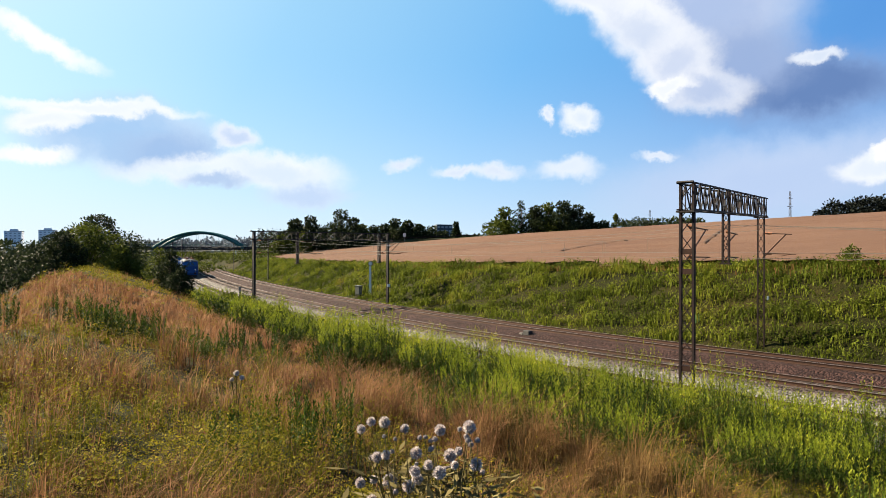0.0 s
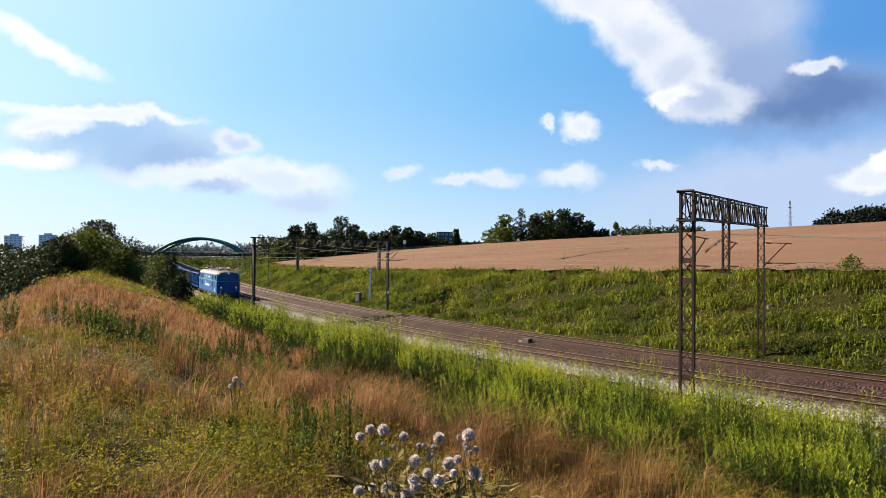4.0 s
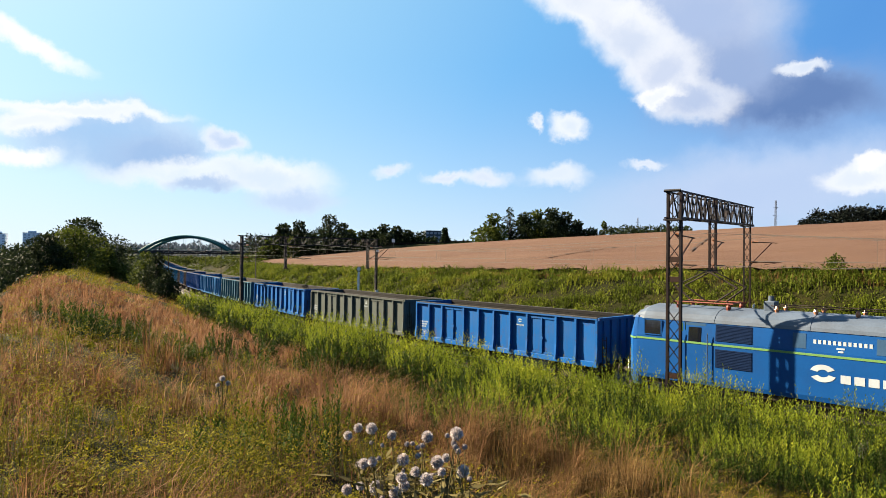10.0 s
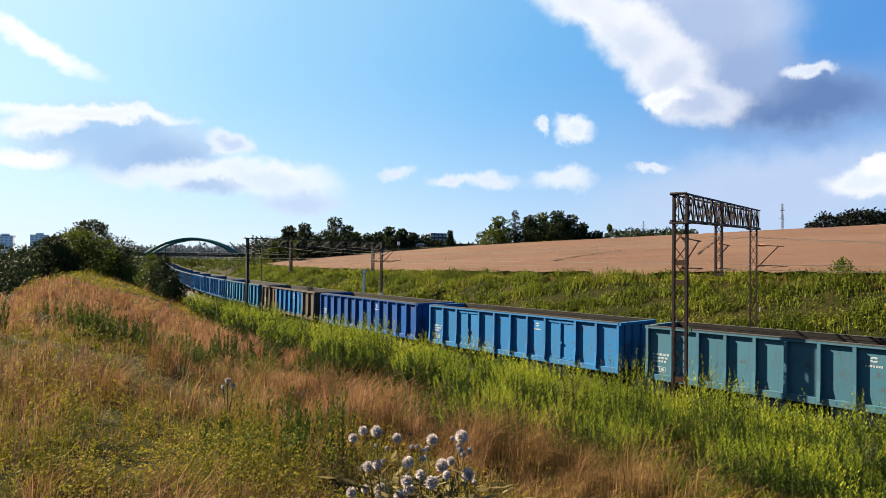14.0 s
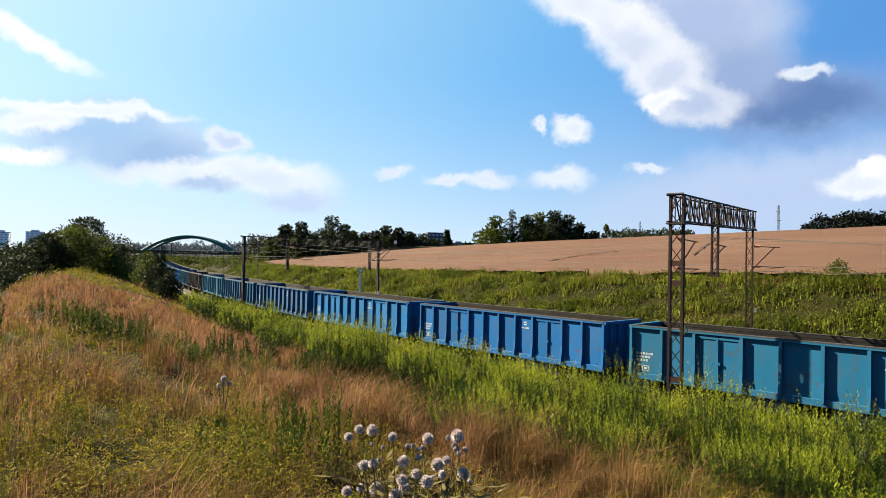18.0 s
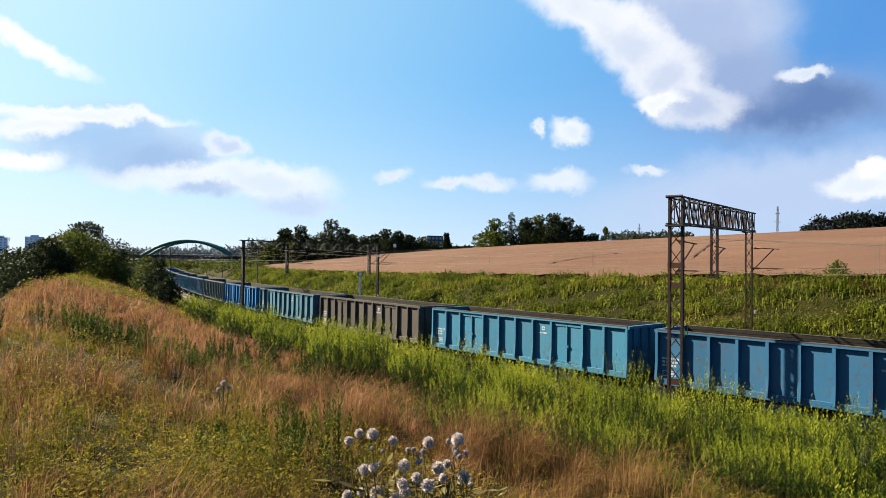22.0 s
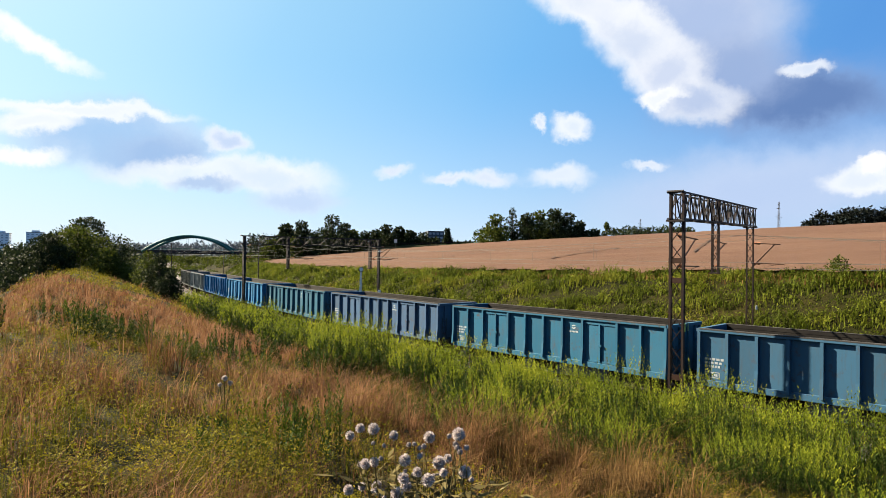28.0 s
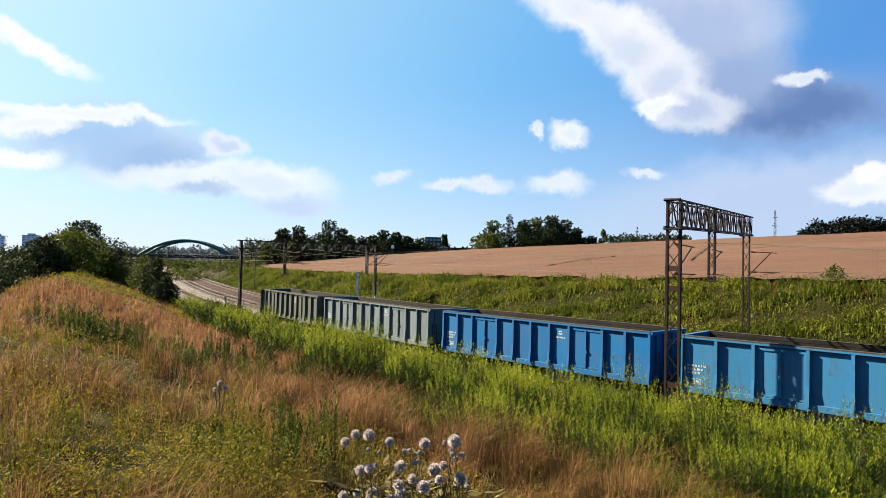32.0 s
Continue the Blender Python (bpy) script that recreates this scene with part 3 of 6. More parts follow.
MAT["dusty_edge"] = material("coal_dusted_edge", (0.026, 0.025, 0.0255), 0.9, 0, 0.4, 2.0, 30, 0.3)
MAT["sign_white"] = material("faded_white_lettering", (0.26, 0.28, 0.30), 0.6, 0, 0.15, 3, 30, 0.0)
MAT["stencil"] = material("worn_stencil_white", (0.17, 0.19, 0.21), 0.7, 0, 0.3, 6, 60, 0.0)


def wheelset(parent, x, r=0.46):
    ax = part("axle", Shape().tube([(x, -0.95, r), (x, 0.95, r)], 0.08, 8), "under", parent)
    for y in (-0.75, 0.75):
        sh = Shape()
        o = 0.03 if y > 0 else -0.03
        sh.tube([(x, y - 0.06, r), (x, y - 0.055, r), (x, y + 0.055, r), (x, y + 0.06, r)], [r - 0.12, r, r, r - 0.12], 20)
        part("wheel", sh, "under", ax)


def bogie(parent, x, wheelbase=1.8, r=0.46, name="bogie"):
    sh = Shape()
    for y in (-1.02, 1.02):
        sh.bar((x - wheelbase / 2 - 0.3, y, r + 0.12), (x + wheelbase / 2 + 0.3, y, r + 0.12), 0.12, 0.18)
        sh.box(x - 0.35, x + 0.35, y - 0.09, y + 0.09, r - 0.18, r + 0.3, bev=0.03)
        for dx in (-wheelbase / 2, wheelbase / 2):
            sh.box(x + dx - 0.17, x + dx + 0.17, y - 0.1, y + 0.1, r - 0.15, r + 0.2, bev=0.03)
    sh.box(x - 0.2, x + 0.2, -1.0, 1.0, r + 0.05, r + 0.45)
    b = part(name, sh, "under", parent)
    for dx in (-wheelbase / 2, wheelbase / 2):
        wheelset(b, x + dx, r)
    return b


def buffers(parent, x, way, z=1.05):
    for y in (-0.87, 0.87):
        sh = Shape()
        sh.tube([(x, y, z), (x + way * 0.35, y, z)], 0.11, 10)
        sh.tube([(x + way * 0.33, y, z), (x + way * 0.55, y, z)], 0.07, 10)
        sh.tube([(x + way * 0.53, y, z), (x + way * 0.58, y, z)], 0.22, 14)
        part("buffer", sh, "under", parent)
    part("coupling_hook", Shape().bar((x, 0, z), (x + way * 0.62, 0, z - 0.08), 0.09, 0.14), "under", parent)


def build_wagon(doors, length):
    """An open coal wagon. doors: with two pairs of side doors, else ribs all along."""
    th = thing("coal_wagon", "", "freight wagon", "wagons of the coal train")
    h = length / 2
    if doors:
        wide = [1.15, 1.15, -1.8, 1.15, 1.15, 1.15, 1.15, -1.8, 1.15, 1.15]
        grow = (length - 3.6) / 9.2
        wide = [x * grow if x > 0 else x for x in wide]
    else:
        wide = [length / 12] * 12
    xs, x = [-h], -h
    for d in wide:
        x += abs(d)
        xs.append(x)
    for side in (1, -1):
        y = side * HALF
        for i, d in enumerate(wide):
            a, b = xs[i] + 0.02, xs[i + 1] - 0.02
            if d > 0:
                sh = Shape().box(a, b, min(y, y - side * 0.03), max(y, y - side * 0.03), Z0 + 0.1, Z1 - 0.12)
                part("side_panel", sh, "paint", th)
            else:
                for u, v in ((a + 0.05, (a + b) / 2 - 0.01), ((a + b) / 2 + 0.01, b - 0.05)):
                    sh = Shape().box(u, v, min(y, y + side * 0.03), max(y, y + side * 0.03), Z0 + 0.12, Z1 - 0.2)
                    for p, q in ((u, u + 0.07), (v - 0.07, v)):
                        sh.box(p, q, min(y + side * .03, y + side * .065), max(y + side * .03, y + side * .065), Z0 + 0.12, Z1 - 0.2)
                    for p, q in ((Z0 + .12, Z0 + .2), (Z1 - .28, Z1 - .2)):
                        sh.box(u + .07, v - .07, min(y + side * .03, y + side * .065), max(y + side * .03, y + side * .065), p, q)
                    leaf = part("door", sh, "paint", th)
                    if v > (a + b) / 2:
                        sh = Shape().tube([(u + 0.02, y + side * 0.09, Z0 + 0.15), (u + 0.02, y + side * 0.09, Z1 - 0.25)], 0.022)
                        sh.box(u - 0.06, u + 0.1, y + side * 0.06, y + side * 0.12, 1.95, 2.05)
                        part("door_bar", sh, "paint", leaf)
                sh = Shape().box(a, b, min(y, y + side * .04), max(y, y + side * .04), Z1 - 0.19, Z1 - 0.13)
                part("door_lintel", sh, "paint", th)
        for i, x in enumerate(xs):
            sh = Shape()
            top, foot, wd = 0.16, 0.23, 0.07
            v = [(x - wd, y, Z0), (x + wd, y, Z0), (x + wd * .8, y + side * foot, Z0), (x - wd * .8, y + side * foot, Z0),
                 (x - wd, y, Z0 + .7), (x + wd, y, Z0 + .7), (x + wd * .8, y + side * 0.16, Z0 + .7), (x - wd * .8, y + side * 0.16, Z0 + .7),
                 (x - wd, y, Z1 - .12), (x + wd, y, Z1 - .12), (x + wd * .8, y + side * top, Z1 - .12), (x - wd * .8, y + side * top, Z1 - .12)]
            sh.loft([v[0:4], v[4:8], v[8:12]])
            part("side_post", sh, "paint", th)
        sh = Shape().box(-h - 0.02, h + 0.02, min(y - side * .05, y + side * .12), max(y - side * .05, y + side * .12), Z1 - 0.12, Z1, bev=0.015)
        rail = part("top_rail", sh, "paint", th)
        part("rail_edge", Shape().box(-h, h, min(y - side * .05, y + side * .124), max(y - side * .05, y + side * .124), Z1 - .03, Z1 + .014), "dusty_edge", rail)
        part("rail_lip", Shape().box(-h, h, min(y - side * .051, y - side * .06), max(y - side * .051, y - side * .06), Z1 - .14, Z1 + .01), "inside", rail, "coal-blackened inner lip")
        sh = Shape().box(-h, h, min(y - side * .1, y + side * .1), max(y - side * .1, y + side * .1), Z0 - 0.14, Z0 + 0.1, bev=0.01)
        part("sill", sh, "paint", th)
        sh = Shape().box(-h + 0.05, h - 0.05, min(y - side * .032, y - side * .05), max(y - side * .032, y - side * .05), Z0 + 0.1, Z1 - 0.13)
        part("inner_wall", sh, "inside", th)
    for e in (1, -1):
        x = e * h
        sh = Shape().box(min(x, x - e * .05), max(x, x - e * .05), -HALF, HALF, Z0, Z1 - 0.1)
        end = part("end_wall", sh, "paint", th)
        sh = Shape()
        for y in (-0.95, -0.35, 0.35, 0.95):
            sh.loft([[(x, y - .06, Z0 - .1), (x, y + .06, Z0 - .1), (x + e * .16, y + .05, Z0 - .1), (x + e * .16, y - .05, Z0 - .1)],
                     [(x, y - .06, Z1 - .1), (x, y + .06, Z1 - .1), (x + e * .08, y + .05, Z1 - .1), (x + e * .08, y - .05, Z1 - .1)]])
        sh.box(min(x - e * .04, x + e * .12), max(x - e * .04, x + e * .12), -HALF - .1, HALF + .1, Z1 - 0.12, Z1 + .002)
        part("end_rib", sh, "paint", end)
        sh = Shape()
        for y in (-1.28, -0.98):
            sh.tube([(x + e * .2, y * e, 0.75), (x + e * .2, y * e, 2.35)], 0.018)
        for z in (0.8, 1.15, 1.5, 1.85, 2.2):
            sh.tube([(x + e * .2, -1.28 * e, z), (x + e * .2, -0.98 * e, z)], 0.016)
        part("ladder", sh, "under", end)
        sh = Shape().box(min(x - e * .3, x + e * .06), max(x - e * .3, x + e * .06), -1.3, 1.3, Z0 - 0.3, Z0 - 0.02)
        part("headstock", sh, "under", th)
        buffers(th, x, e)
    part("floor", Shape().box(-h, h, -HALF, HALF, Z0 - 0.04, Z0 + 0.08), "inside", th)
    sh = Shape()
    for y in (-0.4, 0.4):
        sh.box(-h, h, y - .08, y + .08, Z0 - 0.35, Z0 - 0.04)
    for i in range(9):
        x = -h + length * (i + .5) / 9
        sh.box(x - .05, x + .05, -1.25, 1.25, Z0 - .2, Z0 - .05)
    sh.tube([(-1.2, -0.6, .62), (0.1, -0.6, .62)], 0.2, 10)
    part("underframe", sh, "under", th)
    for x in (-h + 1.9, h - 1.9):
        bogie(th, x)
    for side in (1, -1):
        y = side * (HALF + 0.02)
        for x0 in (-h + .25, h - 1.2):
            sh = Shape()
            sh.tube([(x0, y + side * .02, .45), (x0, y + side * .02, 1.0), ], 0.018)
            sh.tube([(x0 + .4, y + side * .02, .45), (x0 + .4, y + side * .02, 1.0), ], 0.018)
            sh.box(x0 - .03, x0 + .43, y - .08, y + .1, .42, .46)
            part("step", sh, "under", th)
        # lettering and the crest, as plain marks
        sh = Shape()
        yy0, yy1 = sorted((y - side * .018, y - side * .014))
        r = random.Random(5 + doors)
        px = xs[0] + 0.18
        for row, z in enumerate((2.0, 1.86, 1.72)):
            u = px
            while u < px + 0.72 - 0.1 * row:
                d = r.uniform(.05, .13)
                sh.box(u, u + d, yy0, yy1, z, z + .085)
                u += d + .04
            part("stencil_line", sh, "stencil", th)
            sh = Shape()
        sh = Shape()
        k = 6 if doors else 8
        cx = (xs[k] + xs[k + 1]) / 2 if doors else (xs[8] + xs[9]) / 2
        cx = (xs[6] + xs[7]) / 2 - (0.0 if doors else -length / 12)
        for a0, rr in ((0.4, .095), (3.5, .095)):
            ring = [(cx + rr * math.cos(a0 + t * .35) * 1.3, rr * math.sin(a0 + t * .35) + 2.72) for t in range(8)]
            inn = [(cx + rr * .45 * math.cos(a0 + t * .35) * 1.3, rr * .45 * math.sin(a0 + t * .35) + 2.72) for t in range(8)]
            for t in range(7):
                q = [ring[t], ring[t + 1], inn[t + 1], inn[t]]
                sh.loft([[(u, yy0, v) for u, v in q], [(u, yy1, v) for u, v in q]])
        part("crest_mark", sh, "stencil", th)
        sh = Shape()
        for i in range(7):
            sh.box(cx - .26 + i * .075, cx - .205 + i * .075, yy0, yy1, 2.46, 2.53)
        part("name_line", sh, "stencil", th)
        sh = Shape()
        bx = xs[0] + 0.2
        for p, q, a, b in ((0, .55, 1.32, 1.35), (0, .55, 1.52, 1.55), (0, .03, 1.32, 1.55), (.26, .29, 1.32, 1.55), (.52, .55, 1.32, 1.55), (.34, .47, 1.39, 1.48)):
            sh.box(bx + p, bx + q, yy0, yy1, a, b)
        part("data_panel", sh, "stencil", th)
    return th


def colour_wagon(th, rgb, label, shift=0.0):
    r = random.Random(label + str(rgb))
    for o in (th, *th.children_recursive):
        if o.type == "MESH" and o.data.materials and o.data.materials[0] == MAT["paint"]:
            j = 1 + r.uniform(-0.10, 0.10)
            j *= 0.33
            o.color = (rgb[0] * j, rgb[1] * j, rgb[2] * j, 1)
    th["label"] = label


# kind (doors or ribs), colour and look of each wagon behind the locomotive
FLEET = [
    (1, BLUE, "bright blue coal wagon with two pairs of side doors"), (1, GREY, "dusty grey-brown coal wagon with side doors"),
    (1, BLUE, "bright blue coal wagon with a white crest"), (0, (0.075, 0.215, 0.315), "weathered pale steel-blue ribbed coal wagon"),
    (1, (0.03, 0.22, 0.55), "light blue coal wagon with side doors"), (0, DEEP, "deep blue ribbed coal wagon, scuffed"),
    (1, BROWN, "brown coal wagon with repainted blue panels"), (1, (0.014, 0.18, 0.37), "long turquoise-blue coal wagon with side doors"),
    (1, (0.006, 0.15, 0.46), "strong blue coal wagon with side doors"), (1, (0.01, 0.18, 0.48), "blue coal wagon with side doors"),
    (0, (0.04, 0.145, 0.34), "dull blue ribbed coal wagon"), (0, (0.04, 0.17, 0.35), "faded blue ribbed coal wagon"),
    (1, (0.05, 0.24, 0.42), "pale blue coal wagon with side doors"), (1, (0.105, 0.095, 0.092), "dark grey-brown coal wagon with worn paint"),
    (1, (0.08, 0.22, 0.33), "faded teal coal wagon with side doors"), (1, (0.015, 0.19, 0.5), "blue coal wagon with peeling paint"),
    (0, (0.085, 0.14, 0.18), "dark green and brown patched coal wagon"), (0, (0.06, 0.17, 0.3), "grimy blue-grey ribbed coal wagon"),
    (1, (0.035, 0.18, 0.32), "dull teal-blue coal wagon with side doors"), (1, (0.08, 0.16, 0.3), "patched slate-blue coal wagon with side doors"),
    (1, (0.045, 0.17, 0.28), "grey-teal weathered coal wagon"), (1, (0.04, 0.25, 0.55), "long sky-blue coal wagon with side doors"),
    (1, (0.008, 0.17, 0.48), "strong blue coal wagon with side doors"), (1, (0.2, 0.26, 0.3), "pale grey-blue coal wagon, chalky"),
    (1, GREY, "grey dusty coal wagon, last of the train"),
]
proto = {}
wagons = []
for i, (doors, rgb, label) in enumerate(FLEET):
    long = i in (7, 21)
    key = (doors, long)
    if key in proto:
        th = copy_thing(proto[key], Matrix.Identity(4))
    else:
        th = proto[key] = build_wagon(doors, 14.4 if long else 12.75)
    colour_wagon(th, rgb, label)
    wagons.append(th)
for o in wagons[6].children:
    if o.name.startswith(("side_panel", "side_post", "door")) and -3.0 < o.data.vertices[0].co.x < 3.2:
        o.color = (0.003, 0.055, 0.155, 1)

MAT["loco_blue"] = material("locomotive_blue", (0.004, 0.042, 0.15), 0.38, 0, 0.12, 0.7, 12, 0.05, (0.012, 0.03, 0.08), 0.35)
MAT["loco_roof"] = material("dusty_grey_roof", (0.05, 0.064, 0.088), 0.5, 0, 0.25, 0.8, 14, 0.15, (0.036, 0.04, 0.05), 0.6)
MAT["roof_brown"] = material("rust_dusted_roof", (0.042, 0.045, 0.052), 0.7, 0, 0.35, 0.8, 14, 0.15, (0.026, 0.022, 0.02), 0.6)
MAT["loco_glass"] = material("dark_glass", (0.004, 0.005, 0.008), 0.08, 0, 0.1, 2, 20, 0.0, spec=0.8)
MAT["grille"] = material("dark_louvre", (0.004, 0.011, 0.034), 0.75, 0, 0.2, 4, 30, 0.1, spec=0.05)
MAT["stripe"] = material("yellow_green_stripe", (0.09, 0.17, 0.055), 0.45, 0, 0.1, 2, 20, 0.02)
MAT["red"] = material("red_oxide_paint", (0.1, 0.022, 0.013), 0.55, 0, 0.25, 4, 30, 0.1)
MAT["door_blue"] = material("faded_door_blue", (0.022, 0.05, 0.095), 0.45, 0, 0.15, 1.5, 20, 0.05)
MAT["lamp_glass"] = material("headlamp_glass", (0.7, 0.7, 0.66), 0.1, 0, 0.05, 4, 20, 0.0)


def build_loco():
    th = thing("electric_locomotive", "blue six-axle electric locomotive with grey roof and yellow-green stripe", "locomotive")
    E0 = 8.35
    # sides
    prof = [(1.46, 0.98), (1.5, 1.15), (1.5, 2.7), (1.44, 3.42)]
    for side in (1, -1):
        sh = Shape()
        ring = lambda x: [(x, y * side, z) for y, z in prof] + [(x, (y - 0.06) * side, z) for y, z in prof[::-1]]
        sh.loft([ring(-E0), ring(E0)])
        part("side_wall", sh, "loco_blue", th)
        p = [(1.512, 2.55), (1.512, 2.628), (1.505, 2.628), (1.503, 2.55)]
        sh = Shape().loft([[(-E0, y * side, z) for y, z in p], [(E0, y * side, z) for y, z in p]])
        part("stripe", sh, "stripe", th)

        def plate(name, x0, x1, z0, z1, mat, proud=0.012, back=0.0, label="", parent=th):
            lean = lambda z: 1.5 - max(0, z - 2.7) * 0.083 + proud
            sh = Shape().loft([[(x0, side * (lean(z0) - .02), z0), (x1, side * (lean(z0) - .02), z0), (x1, side * lean(z0), z0), (x0, side * lean(z0), z0)],
                               [(x0, side * (lean(z1) - .02), z1), (x1, side * (lean(z1) - .02), z1), (x1, side * lean(z1), z1), (x0, side * lean(z1), z1)]])
            return part(name, sh, mat, parent, label)
        for x0, x1 in ((-5.1, -3.75), (4.35, 5.7)):
            for z0, z1 in ((1.72, 2.42), (2.73, 3.36)):
                g = plate("louvre", x0, x1, z0, z1, "grille", 0.008)
                sh = Shape()
                for i in range(12):
                    z = z0 + (z1 - z0) * (i + .5) / 12
                    yy = 1.5 - max(0, z - 2.7) * 0.083
                    sh.bar((x0 + .03, side * (yy + .014), z), (x1 - .03, side * (yy + .014), z), 0.012, 0.03)
                part("slats", sh, "grille", g)
        for x0, x1 in ((-2.4, -1.98), (0.1, 0.88), (2.75, 3.2)):
            plate("hatch", x0, x1, 2.78, 3.3, "door_blue", 0.008)
        for x0, x1, h0 in ((-6.45, -5.35, -1), (5.85, 6.85, 1)):
            d = plate("side_door", x0 + .12, x1 - .12, 1.1, 3.36, "door_blue", 0.006)
            plate("door_window", x0 + .3, x1 - .3, 2.6, 3.2, "loco_glass", 0.012, parent=d)
            for hx in (x0 + .02, x1 - .02):
                sh = Shape().tube([(hx, side * 1.58, 1.2), (hx, side * 1.58, 3.0)], 0.016, 8)
                part("handrail", sh, "grey_box", th)
        for x0, x1 in ((-8.0, -7.3), (7.3, 8.0)):
            f = plate("cab_window", x0, x1, 2.78, 3.34, "loco_glass", 0.012)
            sh = Shape()
            for a, b, c, d in ((x0 - .04, x0, 2.74, 3.38), (x1, x1 + .04, 2.74, 3.38), (x0, x1, 2.74, 2.78), (x0, x1, 3.34, 3.38)):
                yy = 1.5 - max(0, (c + d) / 2 - 2.7) * 0.083
                sh.box(a, b, min(side * yy, side * (yy + .03)), max(side * yy, side * (yy + .03)), c, d)
            part("window_frame", sh, "loco_blue", f)
        # lettering as plain shapes: a round emblem, a long word, number lines, small labels
        s_ = side
        for name, rows in (("word_mark", [(x, x + w_, 1.66, 2.1) for x, w_ in ((-0.92, .3), (-0.52, .3), (-0.12, .3), (0.28, .3), (0.7, .34), (1.16, .28), (1.56, .32), (2.0, .36))]),
                           ("number_mark", [(1.02 + i * .19, 1.15 + i * .19, 2.86, 3.08) for i in range(8)]),
                           ("number_line", [(-1.75 + i * .15, -1.66 + i * .15, 2.98, 3.12) for i in range(12)] + [(-1.05, -.8, 2.84, 2.9), (-1.0, -.84, 2.74, 2.8)]),
                           ("label_mark", [(6.9, 7.45, 1.42, 1.62), (6.95, 7.5, 1.3, 1.36), (6.95, 7.5, 1.2, 1.26), (3.8, 3.9, 1.25, 1.3), (3.8, 3.9, 1.34, 1.39), (3.8, 3.9, 1.43, 1.48)])):
            sh = Shape()
            for x0, x1, z0, z1 in rows:
                yy = 1.5 - max(0, (z0 + z1) / 2 - 2.7) * 0.083
                x0, x1 = (x0, x1) if s_ < 0 else (-x1, -x0)
                if name == "word_mark":
                    yb = sorted((s_ * (yy + .003), s_ * (yy + .007)))
                    part("word_mark", Shape().box(x0, x1, yb[0], yb[1], z0 + .05, z0 + .33), "sign_white", th)
                else:
                    yb = sorted((s_ * (yy + .003), s_ * (yy + .007)))
                    part(name, Shape().box(x0, x1, yb[0], yb[1], z0, z1), "sign_white", th)
        sh = Shape()
        cx = -1.45 if s_ < 0 else 1.45
        for a0 in (0.5, 3.64):
            for t in range(9):
                q = []
                for a, rr in ((a0 + t * .26, .3), (a0 + (t + 1) * .26, .3), (a0 + (t + 1) * .26, .13), (a0 + t * .26, .13)):
                    q.append((cx + rr * math.cos(a) * 1.35, 1.98 + rr * math.sin(a)))
                sh.loft([[(u, s_ * 1.503, v) for u, v in q], [(u, s_ * 1.508, v) for u, v in q]])
        part("emblem", sh, "sign_white", th)
    # roof
    arch = [(1.46, 3.4), (1.42, 3.52), (1.28, 3.68), (1.0, 3.82), (0.55, 3.92), (0, 3.96)]
    sec = arch + [(-y, z) for y, z in arch[-2::-1]]
    sh = Shape()

    def roof_ring(x, f=1.0, drop=0.0):
        return [(x, y * f, 3.4 + (z - 3.4) * (1 - drop)) for y, z in sec]
    sh.loft([roof_ring(-E0 - .30, .86, .85), roof_ring(-E0 - .1, .96, .35), roof_ring(-E0 + .3), roof_ring(5.16)])
    roof = part("roof", sh, "loco_roof", th)
    sh = Shape().loft([roof_ring(5.24), roof_ring(E0 - .3), roof_ring(E0 + .1, .96, .35), roof_ring(E0 + .30, .86, .85)])
    part("cab_roof", sh, "roof_brown", th, "grimy grey cab roof")
    for x in (-5.2, -1.9, 1.9, 5.2):
        sh = Shape().loft([[(x - .04, y * 1.004, z + .015) for y, z in sec], [(x + .04, y * 1.004, z + .015) for y, z in sec]])
        part("roof_joint", sh, "loco_roof", roof)
    # noses
    for e in (1, -1):
        def nose_ring(z, back, wid):
            pl = [(E0 - .05, 1.5), (E0 + .18, 1.47), (E0 + .42, 1.2), (E0 + .55, .75), (E0 + .6, 0)]
            pl = pl + [(x, -y) for x, y in pl[-2::-1]]
            return [(e * (min(x, x - back * max(0, (x - E0) / .6))), y * wid, z) for x, y in pl] + [(e * (E0 - .15), -1.4 * wid, z), (e * (E0 - .15), 1.4 * wid, z)]
        sh = Shape().loft([nose_ring(0.62, .12, .96), nose_ring(0.98, .0, .99), nose_ring(2.55, .0, 1.0), nose_ring(2.66, .02, 1.0), nose_ring(3.42, .26, .965), nose_ring(3.5, .3, .95)])
        nose = part("nose", sh, "loco_blue", th)
        for y0, y1 in ((0.08, .95), (-.95, -.08)):
            q0 = [(E0 + .60 - .16 * abs(y) ** 1.6 - .02, y) for y in (y0, (y0 + y1) / 2, y1)]
            ring0 = [(e * (x + .03), y, 2.75) for x, y in q0] + [(e * (x - .03), y, 2.75) for x, y in q0[::-1]]
            ring1 = [(e * (x + .03 - .22), y * .98, 3.36) for x, y in q0] + [(e * (x - .03 - .22), y * .98, 3.36) for x, y in q0[::-1]]
            part("windscreen", Shape().loft([ring0, ring1]), "loco_glass", nose)
        for y in (-0.95, 0.95):
            sh = Shape().tube([(e * (E0 + .25), y, 1.75), (e * (E0 + .5), y, 1.75), (e * (E0 + .52), y, 1.75)], [.2, .2, .16], 14)
            lamp = part("headlight", sh, "under", nose)
            part("lens", Shape().tube([(e * (E0 + .51), y, 1.75), (e * (E0 + .53), y, 1.75)], 0.14, 14), "lamp_glass", lamp)
        sh = Shape().tube([(e * (E0 + .1), 0, 3.62), (e * (E0 + .34), 0, 3.62)], [.2, .2], 12)
        top = part("top_headlight", sh, "roof_brown", nose)
